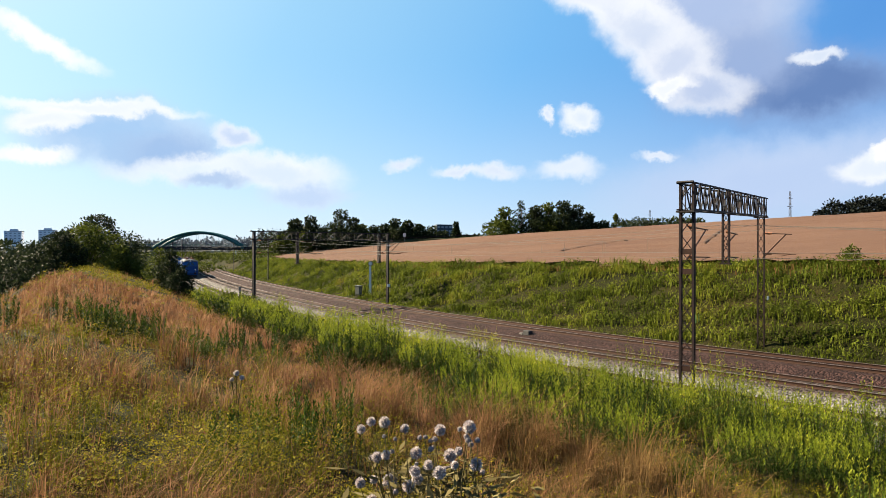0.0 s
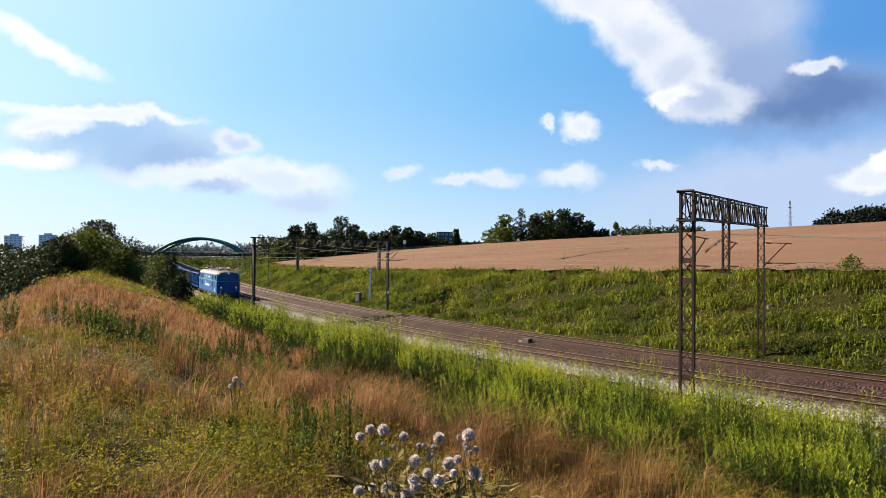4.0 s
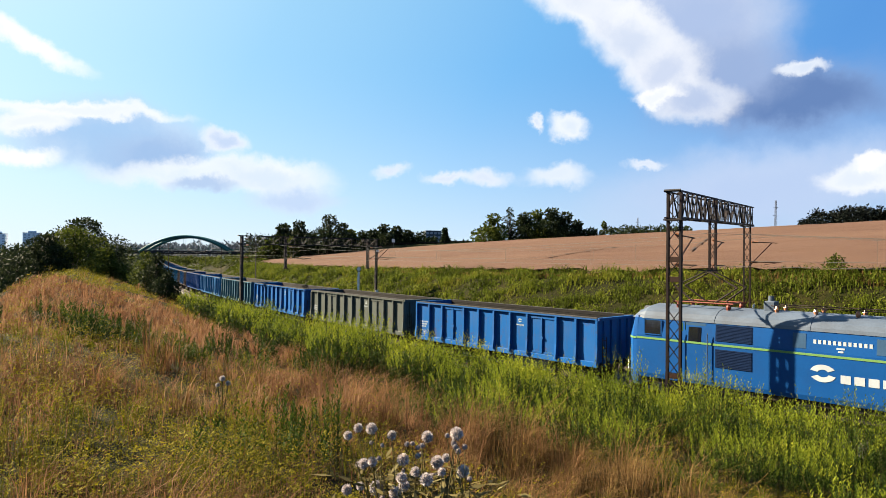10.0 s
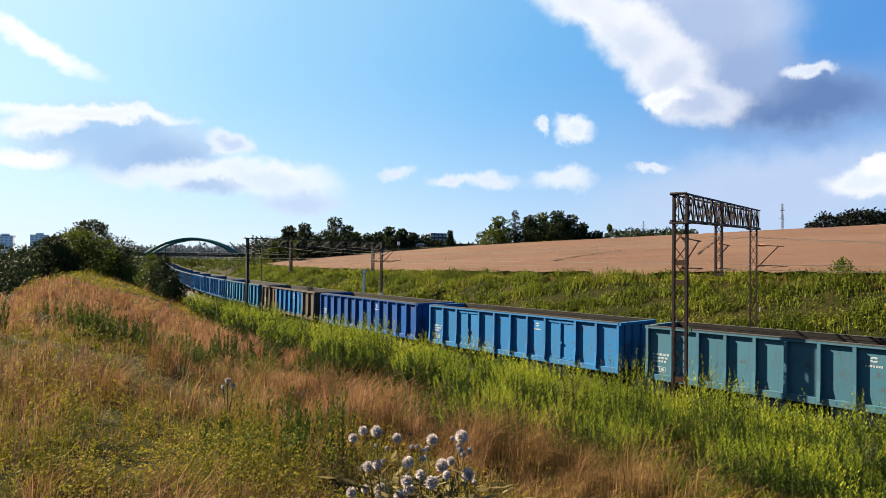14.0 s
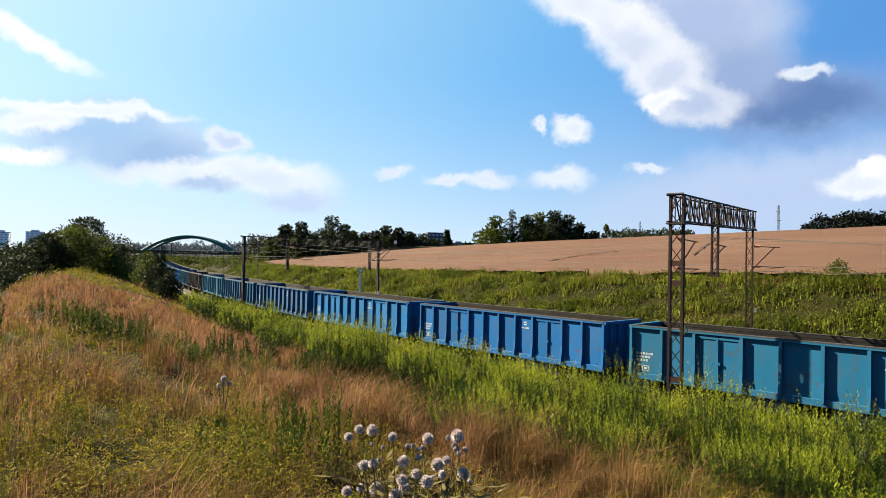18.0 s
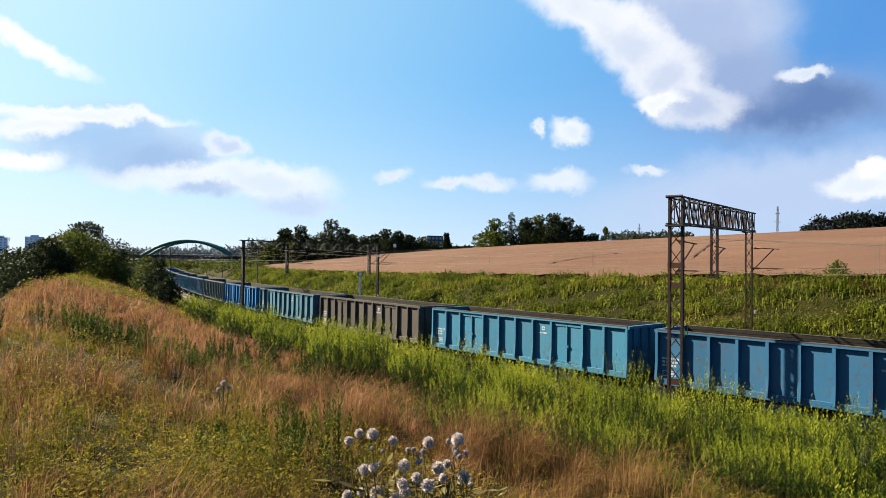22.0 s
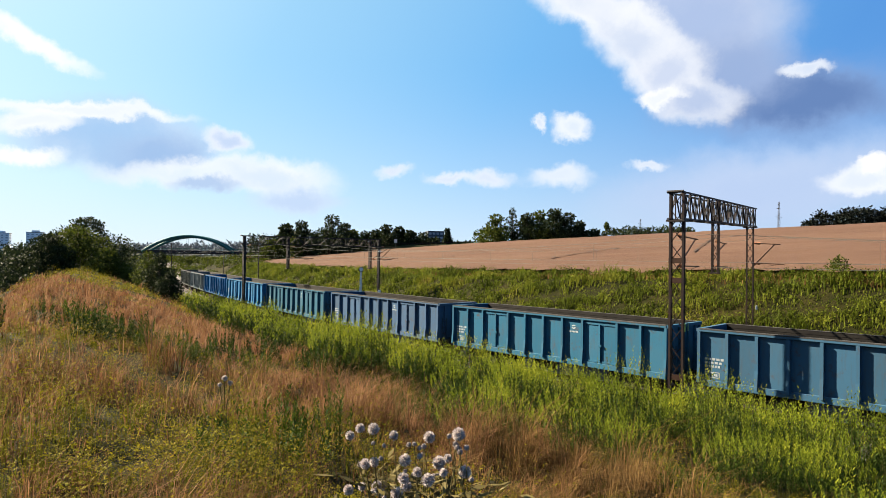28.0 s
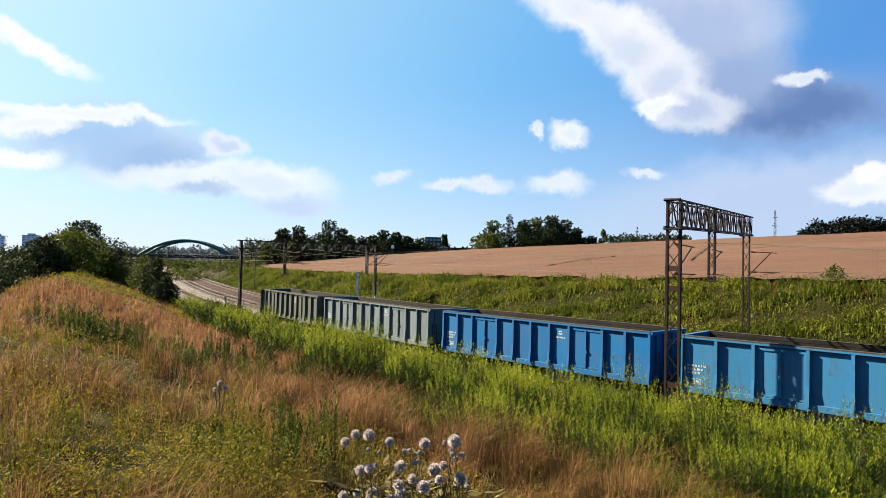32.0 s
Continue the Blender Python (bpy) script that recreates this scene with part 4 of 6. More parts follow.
        part("lens", Shape().tube([(e * (E0 + .33), 0, 3.62), (e * (E0 + .36), 0, 3.62)], 0.15, 12), "lamp_glass", top)
        sh = Shape()
        ring = [(e * (E0 + .02), 1.515), (e * (E0 + .2), 1.485), (e * (E0 + .43), 1.215), (e * (E0 + .562), .76), (e * (E0 + .612), 0)]
        ring = ring + [(x, -y) for x, y in ring[-2::-1]]
        n = len(ring)
        sh.add([(x, y, z) for z in (2.53, 2.605) for x, y in ring], [(i, i + 1, n + i + 1, n + i) for i in range(n - 1)])
        part("nose_stripe", sh, "stripe", nose)
        buffers(th, e * (E0 + .5), e)
        sh = Shape().box(min(e * (E0 + .3), e * (E0 + .5)), max(e * (E0 + .3), e * (E0 + .5)), -1.35, 1.35, .28, .66, bev=.03)
        part("rail_guard", sh, "under", th)
        for y in (-1.0, 1.0):
            part("grab_rail", Shape().tube([(e * (E0 + .62), y, 1.1), (e * (E0 + .62), y, 1.5)], 0.02), "white", nose)
    part("underframe", Shape().box(-E0, E0, -1.36, 1.36, 0.78, 1.0), "under", th)
    for x in (-5.2, 5.2):
        b = bogie(th, x, 3.5, 0.62, "bogie")
        wheelset(b, x, 0.62)
        sh = Shape()
        for y in (-1.14, 1.14):
            for dx in (-.9, .9):
                sh.tube([(x + dx, y, .5), (x + dx, y, .95)], .12, 10)
        part("spring", sh, "under", b)
    sh = Shape().box(-1.9, 1.9, -1.2, 1.2, .35, .8, bev=.05)
    part("equipment_box", sh, "under", th)
    # roof gear
    for x in np.arange(-3.2, 7.2, 1.3):
        for y in (-.55, .55):
            part("roof_insulator", Shape().tube([(x, y, 3.85), (x, y, 4.02), (x, y, 4.12)], [.05, .09, .04], 8), "porcelain", th)
    sh = Shape()
    for y in (-.55, .55):
        sh.tube([(-3.4, y, 4.14), (7.0, y, 4.14)], .022)
    part("roof_busbar", sh, "steel_dark", th)
    for x, zz in ((1.2, 4.3), (2.1, 4.35), (-3.5, 4.4), (3.2, 4.25)):
        sh = Shape().box(x - .2, x + .2, -.45, .05, 3.85, zz - .1, bev=.03)
        sh.tube([(x, -.2, zz - .1), (x, -.2, zz + .1)], .1, 10)
        part("roof_box", sh, "loco_roof", th)

    def pantograph(x, raised):
        p = Shape()
        for y in (-.75, .75):
            p.tube([(x - 1.2, y, 4.12), (x + 1.2, y, 4.12)], .035)
        for dx in (-1.0, 1.0):
            p.tube([(x + dx, -.75, 4.12), (x + dx, .75, 4.12)], .03)
            for y in (-.7, .7):
                p.tube([(x + dx, y, 3.85), (x + dx, y, 4.0), (x + dx, y, 4.1)], [.07, .1, .05], 8)
        base = part("pantograph_base", p, "red", th, "red pantograph frame")
        top = 5.42 if raised else 4.42
        knee = 4.75 if raised else 4.28
        q = Shape()
        for dx in (-1, 1):
            for y in (-.6, .6):
                q.tube([(x + dx * .45, y, 4.15), (x + dx * (1.25 if raised else 1.45), y * .8, knee)], .035)
                q.tube([(x + dx * (1.25 if raised else 1.45), y * .8, knee), (x + dx * .08, y * .5, top - .06)], .03)
        part("pantograph_arms", q, "steel_dark" if raised else "red", base)
        q = Shape()
        for dx in (-.17, .17):
            q.tube([(x + dx, -.98, top - .16), (x + dx, -.7, top), (x + dx, .7, top), (x + dx, .98, top - .16)], .022)
        part("collector", q, "steel_dark", base)
    pantograph(-5.9, True)
    pantograph(5.4, False)
    return th


loco = build_loco()


# ---------------------------------------------------------------- plants
MAT["dry_grass"] = leaf_material("dry_red_brown_grass", ((0.0, (0.12, 0.045, 0.022)), (0.35, (0.32, 0.145, 0.068)), (0.7, (0.56, 0.30, 0.155)), (1.0, (0.84, 0.54, 0.32))), 0.7, 1.3, 0.4, 0.5)
MAT["straw"] = leaf_material("straw_grass", ((0.0, (0.085, 0.041, 0.014)), (0.5, (0.245, 0.135, 0.047)), (1.0, (0.60, 0.38, 0.155))), 0.7, 0.7, 0.4, 0.5)
MAT["green_grass"] = leaf_material("green_grass", ((0.0, (0.05, 0.06, 0.006)), (0.4, (0.12, 0.135, 0.012)), (0.75, (0.20, 0.205, 0.018)), (1.0, (0.30, 0.26, 0.03))), 0.65, 0.5, 0.45, 0.6)
# Dark leaves, pale tips: young growth, plus shaded bases and lit tops as colour.
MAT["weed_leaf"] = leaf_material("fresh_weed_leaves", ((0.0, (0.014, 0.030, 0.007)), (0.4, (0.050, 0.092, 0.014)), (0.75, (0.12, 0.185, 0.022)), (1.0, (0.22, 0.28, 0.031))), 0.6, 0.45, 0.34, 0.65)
MAT["weed_top"] = leaf_material("young_sunlit_weed_tips", ((0.0, (0.10, 0.145, 0.012)), (0.5, (0.31, 0.385, 0.029)), (1.0, (0.70, 0.71, 0.056))), 0.6, 0.45, 0.45, 0.7)
MAT["weed_stem"] = leaf_material("weed_stems", ((0.0, (0.05, 0.06, 0.015)), (1.0, (0.13, 0.12, 0.045))), 0.7, 0.4, 0.1, 0.4)
MAT["bank_leaf"] = leaf_material("bank_weeds", ((0.0, (0.04, 0.06, 0.008)), (0.35, (0.125, 0.165, 0.018)), (0.65, (0.26, 0.31, 0.03)), (0.88, (0.38, 0.38, 0.05)), (1.0, (0.50, 0.33, 0.10))), 0.7, 0.26, 0.4, 0.78)
MAT["forb"] = leaf_material("yellowish_forbs", ((0.0, (0.10, 0.095, 0.007)), (0.5, (0.33, 0.29, 0.018)), (1.0, (0.62, 0.48, 0.035))), 0.65, 1.2, 0.45, 0.55)
MAT["dark_leaf"] = leaf_material("dark_tree_leaves", ((0.0, (0.020, 0.032, 0.014)), (0.5, (0.044, 0.064, 0.026)), (1.0, (0.085, 0.108, 0.040))), 0.6, 0.1, 0.22, 0.35)
MAT["light_leaf"] = leaf_material("light_tree_leaves", ((0.0, (0.05, 0.07, 0.012)), (0.5, (0.11, 0.145, 0.022)), (1.0, (0.21, 0.24, 0.04))), 0.6, 0.1, 0.35, 0.35)
# Ridge wood near black: its backlit look is put into the leaf colour.
MAT["backlit_tree"] = leaf_material("backlit_black_green_leaves", ((0.0, (0.006, 0.009, 0.008)), (1.0, (0.018, 0.024, 0.018))), 0.7, 0.1, 0.08, 0.35)
MAT["bark"] = material("bark", (0.09, 0.07, 0.055), 0.9, 0, 0.4, 1.5, 12, 0.6)
rng = np.random.RandomState(7)


def blades(x, y, z, h, wide, lean, bend, rs, turn=None):
    """Tapered blades: base pair, middle pair, tip. Returns vertices, quads, triangles."""
    n = len(x)
    a = rs.uniform(0, 6.283, n) if turn is None else turn
    fx, fy = np.cos(a), np.sin(a)
    b = a + rs.normal(1.57, 0.5, n)
    wx, wy = np.cos(b) * wide / 2, np.sin(b) * wide / 2
    m, t = h * lean * 0.35, h * (lean + bend)
    v = np.empty((n, 5, 3))
    v[:, 0], v[:, 1] = np.stack([x - wx, y - wy, z - .05], 1), np.stack([x + wx, y + wy, z - .05], 1)
    v[:, 2] = np.stack([x + fx * m + wx * .8, y + fy * m + wy * .8, z + h * .55], 1)
    v[:, 3] = np.stack([x + fx * m - wx * .8, y + fy * m - wy * .8, z + h * .55], 1)
    v[:, 4] = np.stack([x + fx * t, y + fy * t, z + h * np.clip(1 - bend * .35, .5, 1)], 1)
    i = np.arange(n) * 5
    return v.reshape(-1, 3), np.stack([i, i + 1, i + 2, i + 3], 1), np.stack([i + 3, i + 2, i + 4], 1)


def lozenges(p, d, up, length, wide):
    """Leaves: four-cornered blades at p along d. Returns vertices, quads."""
    n = len(p)
    d = d / np.linalg.norm(d, axis=1, keepdims=True)
    s = np.cross(d, up)
    s /= np.linalg.norm(s, axis=1, keepdims=True) + 1e-9
    L, W = length[:, None], wide[:, None]
    v = np.stack([p, p + d * L * .45 + s * W * .5, p + d * L, p + d * L * .45 - s * W * .5], 1)
    i = np.arange(n) * 4
    return v.reshape(-1, 3), np.stack([i, i + 1, i + 2, i + 3], 1)


def scatter(n, r0, r1, a0, a1, rs, power=1.0):
    """Places round the stand: thinning out with distance."""
    u = rs.uniform(0, 1, n)
    r = (r0 ** (1 - power) + u * (r1 ** (1 - power) - r0 ** (1 - power))) ** (1 / (1 - power)) if power != 1 else r0 * (r1 / r0) ** u
    a = np.radians(rs.uniform(a0, a1, n))
    return r * np.sin(a), r * np.cos(a), r


def right_of_crest(x, y):
    return 0.875 * x + 0.484 * y


def stuff(name, me, label, category):
    return tagged(new(name, me), label, category, kind="stuff")


def sow():
    """Tufts of grass and leafy herbs over the mound."""
    rs = np.random.RandomState(11)
    x, y, r = scatter(50000, 1.9, 80, -48, 46, rs, 0.95)
    x2, y2, r2 = scatter(5000, 1.4, 40, 46, 312, rs, 1.05)
    x, y, r = np.concatenate([x, x2]), np.concatenate([y, y2]), np.concatenate([r, r2])
    s, o = along(x, y)
    keep = (o > 3.9) & (o < 46) & (bumps(x, y, 1.1, 24) > -.5) & (bumps(x, y, .42, 25) + .8 * sstep(25, 40, r) > -.22)
    keep &= (right_of_crest(x, y) < 6.6) | (rs.uniform(0, 1, len(x)) < .42)
    x, y, r, s, o = (q[keep] for q in (x, y, r, s, o))
    dr = right_of_crest(x, y) + 0.9 * bumps(x, y, 6, 21)
    patch, p2 = bumps(x, y, 2.2, 22), bumps(x, y, 7, 23)
    u, u2 = rs.uniform(0, 1, len(x)), rs.uniform(0, 1, len(x))
    blob = lambda cx, cy, w_: np.exp(-((x - cx) ** 2 + (y - cy) ** 2) / w_ ** 2)
    lie = .5 * patch + .35 * p2 + .8 * blob(-5.1, 12.6, 2.8) + 1.0 * blob(-1.5, 5.2, 2.0) + .45 * blob(-9.5, 15, 3) + .6 * blob(-3.2, 4.6, 1.0) + .7 * blob(.7, 3.6, 1.0) + .5 * blob(-3.4, 8.3, 1.8)
    green = .1 + .72 * sstep(-.1, .5, lie)
    green = green - .4 * np.exp(-((dr - 3.8) / 1.0) ** 2) + .75 * sstep(4.9, 6.4, dr) * sstep(5.5, 8.5, r) + .8 * sstep(9, 19, s) * sstep(4.0, 5.2, dr) + .75 * sstep(40, 46, r) * (dr < 4) - .5 * sstep(12, 15, r) * (dr < 3.5) * (r < 40)
    green = np.clip(green, .05, .95)
    red = np.clip(.66 + .25 * p2 + .5 * sstep(9, 18, r) * (dr < 5) - .75 * sstep(0, 2, x) * (r < 9), .05, .97)
    kinds = [("dry_grass", (u > green) & (u2 < red)), ("straw_grass", (u > green) & (u2 >= red)), ("green_grass", (u <= green) & (u2 < .25 + .45 * (dr > 6.5))), ("meadow_forbs", (u <= green) & (u2 >= .25 + .45 * (dr > 6.5)))]
    labels = {"dry_grass": "tall dry red-brown grass covering the mound", "straw_grass": "bleached straw-coloured grass, bent over", "green_grass": "green meadow grass in patches", "meadow_forbs": "low yellow-green leafy forbs"}
    mats = {"dry_grass": "dry_grass", "straw_grass": "straw", "green_grass": "green_grass", "meadow_forbs": "forb"}
    for kind, sel in kinds:
        xs, ys, rr, ss, oo = x[sel], y[sel], r[sel], s[sel], o[sel]
        n = len(xs)
        tall = np.clip(.42 + .30 * bumps(xs, ys, 1.4, 31) + .22 * bumps(xs, ys, .42, 25), .12, .95) * rs.uniform(.55, 1.25, n)
        tall *= 1 - .58 * sstep(5.2, 7.2, right_of_crest(xs, ys))
        tall *= 1 - .55 * sstep(44, 60, ss) * (oo < 14)
        tall = np.where(np.hypot(xs, ys) < 2.8, np.minimum(tall, .35), tall) * (1 - .3 * sstep(7, 4, rr))
        tall *= 1 - .25 * sstep(9, 14, rr)
        if kind != "meadow_forbs":
            tall *= 1 - .45 * sstep(.1, .5, lie[sel])
        grow = np.clip(rr / 12, .8, 3.0)
        if kind == "meadow_forbs":
            k = 30
            rep = lambda q: np.repeat(q, k)
            f = rs.uniform(.1, 1.0, n * k)
            a = rs.uniform(0, 6.283, n * k)
            out_r = rs.uniform(0, .16, n * k) * rep(grow)
            px = rep(xs) + np.cos(a) * out_r
            py = rep(ys) + np.sin(a) * out_r
            p = np.stack([px, py, height(px, py) + rep(tall) * 1.05 * f * (1 - out_r / rep(grow) * 1.6)], 1)
            a = a + rs.normal(0, .7, n * k)
            d = np.stack([np.cos(a), np.sin(a), rs.uniform(-.2, 1.0, n * k)], 1)
            ln = rep(np.clip(rr * .0030, .024, .11)) * rs.uniform(.6, 1.5, n * k)
            v, q = lozenges(p, d, np.tile([0, 0, 1.], (n * k, 1)) + rs.normal(0, .45, (n * k, 3)), ln, ln * .34)
            stuff(kind, array_mesh(kind, v, q, MAT[mats[kind]]), labels[kind], "plants")
            continue
        k = 15
        rep = lambda q: np.repeat(q, k)
        a = rs.uniform(0, 6.283, n * k)
        spread = rs.uniform(0, .09, n * k) * rep(grow)
        px, py = rep(xs) + np.cos(a) * spread, rep(ys) + np.sin(a) * spread
        h = rep(tall) * rs.uniform(.45, 1.15, n * k)
        wide = np.clip(rep(rr) * .00068, .0035, .04) * rs.uniform(.6, 1.5, n * k)
        turn = np.where(rs.uniform(0, 1, n * k) < .25, rs.normal(-.3, .6, n * k), a + rs.normal(0, .5, n * k))
        limp = .9 if kind == "straw_grass" else .5
        v, q, t = blades(px, py, height(px, py), h, wide, rs.uniform(.05, .8, n * k), rs.uniform(0, limp, n * k), rs, turn)
        stuff(kind, array_mesh(kind, v, q, MAT[mats[kind]], t), labels[kind], "grass")


def weeds():
    """Tall leafy weeds: dense rounded clumps of upright leafy stems, all over the slope to the track."""
    rs = np.random.RandomState(5)
    gs, go = np.meshgrid(np.arange(-19, 50, 1.62), np.arange(3.5, 22, 1.6))
    go = go + .8 * (np.arange(gs.shape[1]) % 2)
    se, oe = gs.ravel() + rs.uniform(-.5, .5, gs.size), go.ravel() + rs.uniform(-.5, .5, gs.size)
    ae = np.interp(se, S, A)
    x, y = np.interp(se, S, CX) - oe * np.sin(ae), np.interp(se, S, CY) + oe * np.cos(ae)
    s, o = se, oe
    r, dr = np.hypot(x, y), right_of_crest(x, y)
    # the tall stand begins abruptly; in front of it only low growth and single clumps
    front = np.interp(s, [-12, -8.5, -6.5, -4.5, 2, 50], [12.6, 12.6, 14.6, 16.5, 16.9, 16.9]) + .5 * bumps(x, y, 3.2, 43)
    stand = (o < front) & (dr > 4.5 + .9 * sstep(10, 25, s) + .5 * bumps(x, y, 4, 44))
    keep = (dr > 4.6 + .5 * bumps(x, y, 3, 46)) & (s < 47) & (r > 6.6) & (np.degrees(np.arctan2(x, y)) < 44) & (stand | (rs.uniform(0, 1, len(s)) < .55))
    x, y, r, s, o, stand, front = (q[keep] for q in (x, y, r, s, o, stand, front))
    m = len(x)
    high = stand & (rs.uniform(0, 1, m) < np.where(o > front - 2.2, .95, .8))
    size = np.where(high, rs.uniform(.62, .95, m), rs.uniform(.4, .7, m))
    tall = np.interp(s, [-20, -8, -6.2, -5, -2.6, -1, 8, 24, 34, 48], [2.05, 2.05, 2.0, 1.56, 1.5, 1.78, 1.8, 1.48, 1.1, .65])
    tall = tall * np.where(high, rs.uniform(.8, 1.1, m), rs.uniform(.26, .5, m)) * np.where(high, .72 + .33 * size, 1.0)
    # single clumps before the stand
    lone = [(.35, 8.5, .62, .9), (.95, 8.9, .66, 1.0), (1.85, 8.35, .74, 1.05), (2.7, 9.9, .6, 1.0), (.9, 10.4, .7, 1.0), (-.4, 10.2, .5, .8), (4.5, 9.5, .7, .95), (5.3, 10.0, .85, 1.05), (6.2, 10.9, .8, 1.1), (7.3, 11.6, .8, 1.1), (3.4, 11.3, .45, 1.1), (5.0, 11.6, .6, 1.15)]
    x, y, size, tall = (np.concatenate([q, [c[e] for c in lone]]) for e, q in enumerate((x, y, size, tall)))
    # low clumps among the grass on top, two plumes by the gantry
    xe = np.concatenate([rs.normal(-5.3, 1.7, 24), rs.normal(-9.5, 2.0, 5), rs.normal(-1.0, .8, 5)])
    ye = np.concatenate([rs.normal(12.8, 1.6, 24), rs.normal(15, 1.4, 5), rs.normal(6.2, .5, 5)])
    q1, q2 = track(-5.3, 4.2), track(-5.0, 4.6)
    x, y = np.concatenate([x, xe, [q1.x, q2.x]]), np.concatenate([y, ye, [q1.y, q2.y]])
    size, tall = np.concatenate([size, rs.uniform(.2, .42, 34), [.26, .22]]), np.concatenate([tall, rs.uniform(.5, .85, 34), [2.0, 1.75]])
    r = np.hypot(x, y)
    m = len(x)
    per = np.clip((size ** 2 * np.where(r < 17, 165, np.where(r < 26, 115, 62))).astype(int), 12, 120)
    own = np.repeat(np.arange(m), per)
    n = len(own)
    f0, a0 = np.sqrt(rs.uniform(0, 1, n)), rs.uniform(0, 6.283, n)
    rad = f0 * size[own] * .8
    x1, y1, r1 = x[own] + np.cos(a0) * rad, y[own] + np.sin(a0) * rad, r[own]
    z1 = height(x1, y1)
    h = tall[own] * rs.uniform(.74, 1.06, n) * (1 - .55 * f0 ** 3.2)
    lean = rs.uniform(.0, .04, n) + .12 * f0 ** 2
    sv, sq, st = blades(x1, y1, z1, h, np.clip(r1 * .0006, .006, .02), lean, lean * .3, rs, a0)
    stuff("weed_stems", array_mesh("weed_stems", sv, sq, MAT["weed_stem"], st), "upright green-brown stems of tall weeds", "plants")
    k = np.where(r1 < 17, 34, np.where(r1 < 26, 22, 14))
    stem = np.repeat(np.arange(n), k)
    first = np.repeat(np.cumsum(k) - k, k)
    i = np.arange(len(stem)) - first
    f = (.16 + .84 * (i + rs.uniform(0, 1, len(i))) / k[stem]) ** .85
    off = (h * lean)[stem] * f * f * 1.3
    p = np.stack([x1[stem] + np.cos(a0[stem]) * off, y1[stem] + np.sin(a0[stem]) * off, z1[stem] + h[stem] * f * .97], 1)
    a = i * 2.4 + stem * 1.7
    d = np.stack([np.cos(a), np.sin(a), rs.uniform(.2, 1.1, len(i)) + f * 1.0], 1)
    ln = np.clip(r1[stem] * .0054, .055, .17) * rs.uniform(.7, 1.3, len(i)) * (1.2 - .5 * f)
    up = np.tile([0, 0, 1.], (len(i), 1)) + rs.normal(0, .35, (len(i), 3))
    # Only the upper leaves of tall clumps get the paler, sunlit-looking colour.
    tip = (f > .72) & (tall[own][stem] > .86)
    for name, sel, mat, label in (("weed_tops", tip, "weed_top", "growing tips of the tall weeds, pale yellow-green also for sunlit tops"), ("tall_weeds", ~tip, "weed_leaf", "dense fresh green goldenrod-like weeds in rounded clumps")):
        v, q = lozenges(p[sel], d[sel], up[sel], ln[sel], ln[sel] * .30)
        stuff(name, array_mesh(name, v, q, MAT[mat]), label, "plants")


def bank_cover():
    """Rank grass and weeds on the far bank and verges."""
    rs = np.random.RandomState(9)
    n = 80000
    s = -24 + 190 * rs.uniform(0, 1, n) ** 1.25
    o = -rs.uniform(10.6, 21.5, n)
    a = np.interp(s, S, A)
    x, y = np.interp(s, S, CX) - o * np.sin(a), np.interp(s, S, CY) + o * np.cos(a)
    z = height(x, y)
    rough = bumps(x, y, 3, 51) + .6 * bumps(x, y, 1.4, 52)
    h = np.clip(.42 + .38 * rough, .08, 1.4) * rs.uniform(.5, 1.3, n) * sstep(10.4, 11.6, -o)
    r = np.hypot(x, y)
    v, q, t = blades(x, y, z, h, np.clip(r * .0013, .03, .1) * rs.uniform(.6, 1.4, n), rs.uniform(.1, .6, n), rs.uniform(.1, .7, n), rs)
    stuff("bank_grass", array_mesh("bank_grass", v, q, MAT["bank_leaf"], t), "rank green grass and weeds on the railway bank", "grass")
    k = 90000
    s = -24 + 190 * rs.uniform(0, 1, k) ** 1.25
    o = -rs.uniform(11.2, 20.5, k)
    a = np.interp(s, S, A)
    x, y = np.interp(s, S, CX) - o * np.sin(a), np.interp(s, S, CY) + o * np.cos(a)
    rough = bumps(x, y, 3, 51) + .6 * bumps(x, y, 1.4, 52)
    sel = rough > -.1
    x, y, rough = x[sel], y[sel], rough[sel]
    k = len(x)
    p = np.stack([x, y, height(x, y) + rs.uniform(.05, 1, k) * (.45 + .35 * rough)], 1)
    a = rs.uniform(0, 6.283, k)
    ln = rs.uniform(.1, .22, k)
    v, q = lozenges(p, np.stack([np.cos(a), np.sin(a), rs.uniform(0, 1, k)], 1), np.tile([0, 0, 1.], (k, 1)) + rs.normal(0, .5, (k, 3)), ln, ln * .5)
    stuff("bank_weeds", array_mesh("bank_weeds", v, q, MAT["bank_leaf"]), "leafy weeds growing on the bank", "plants")


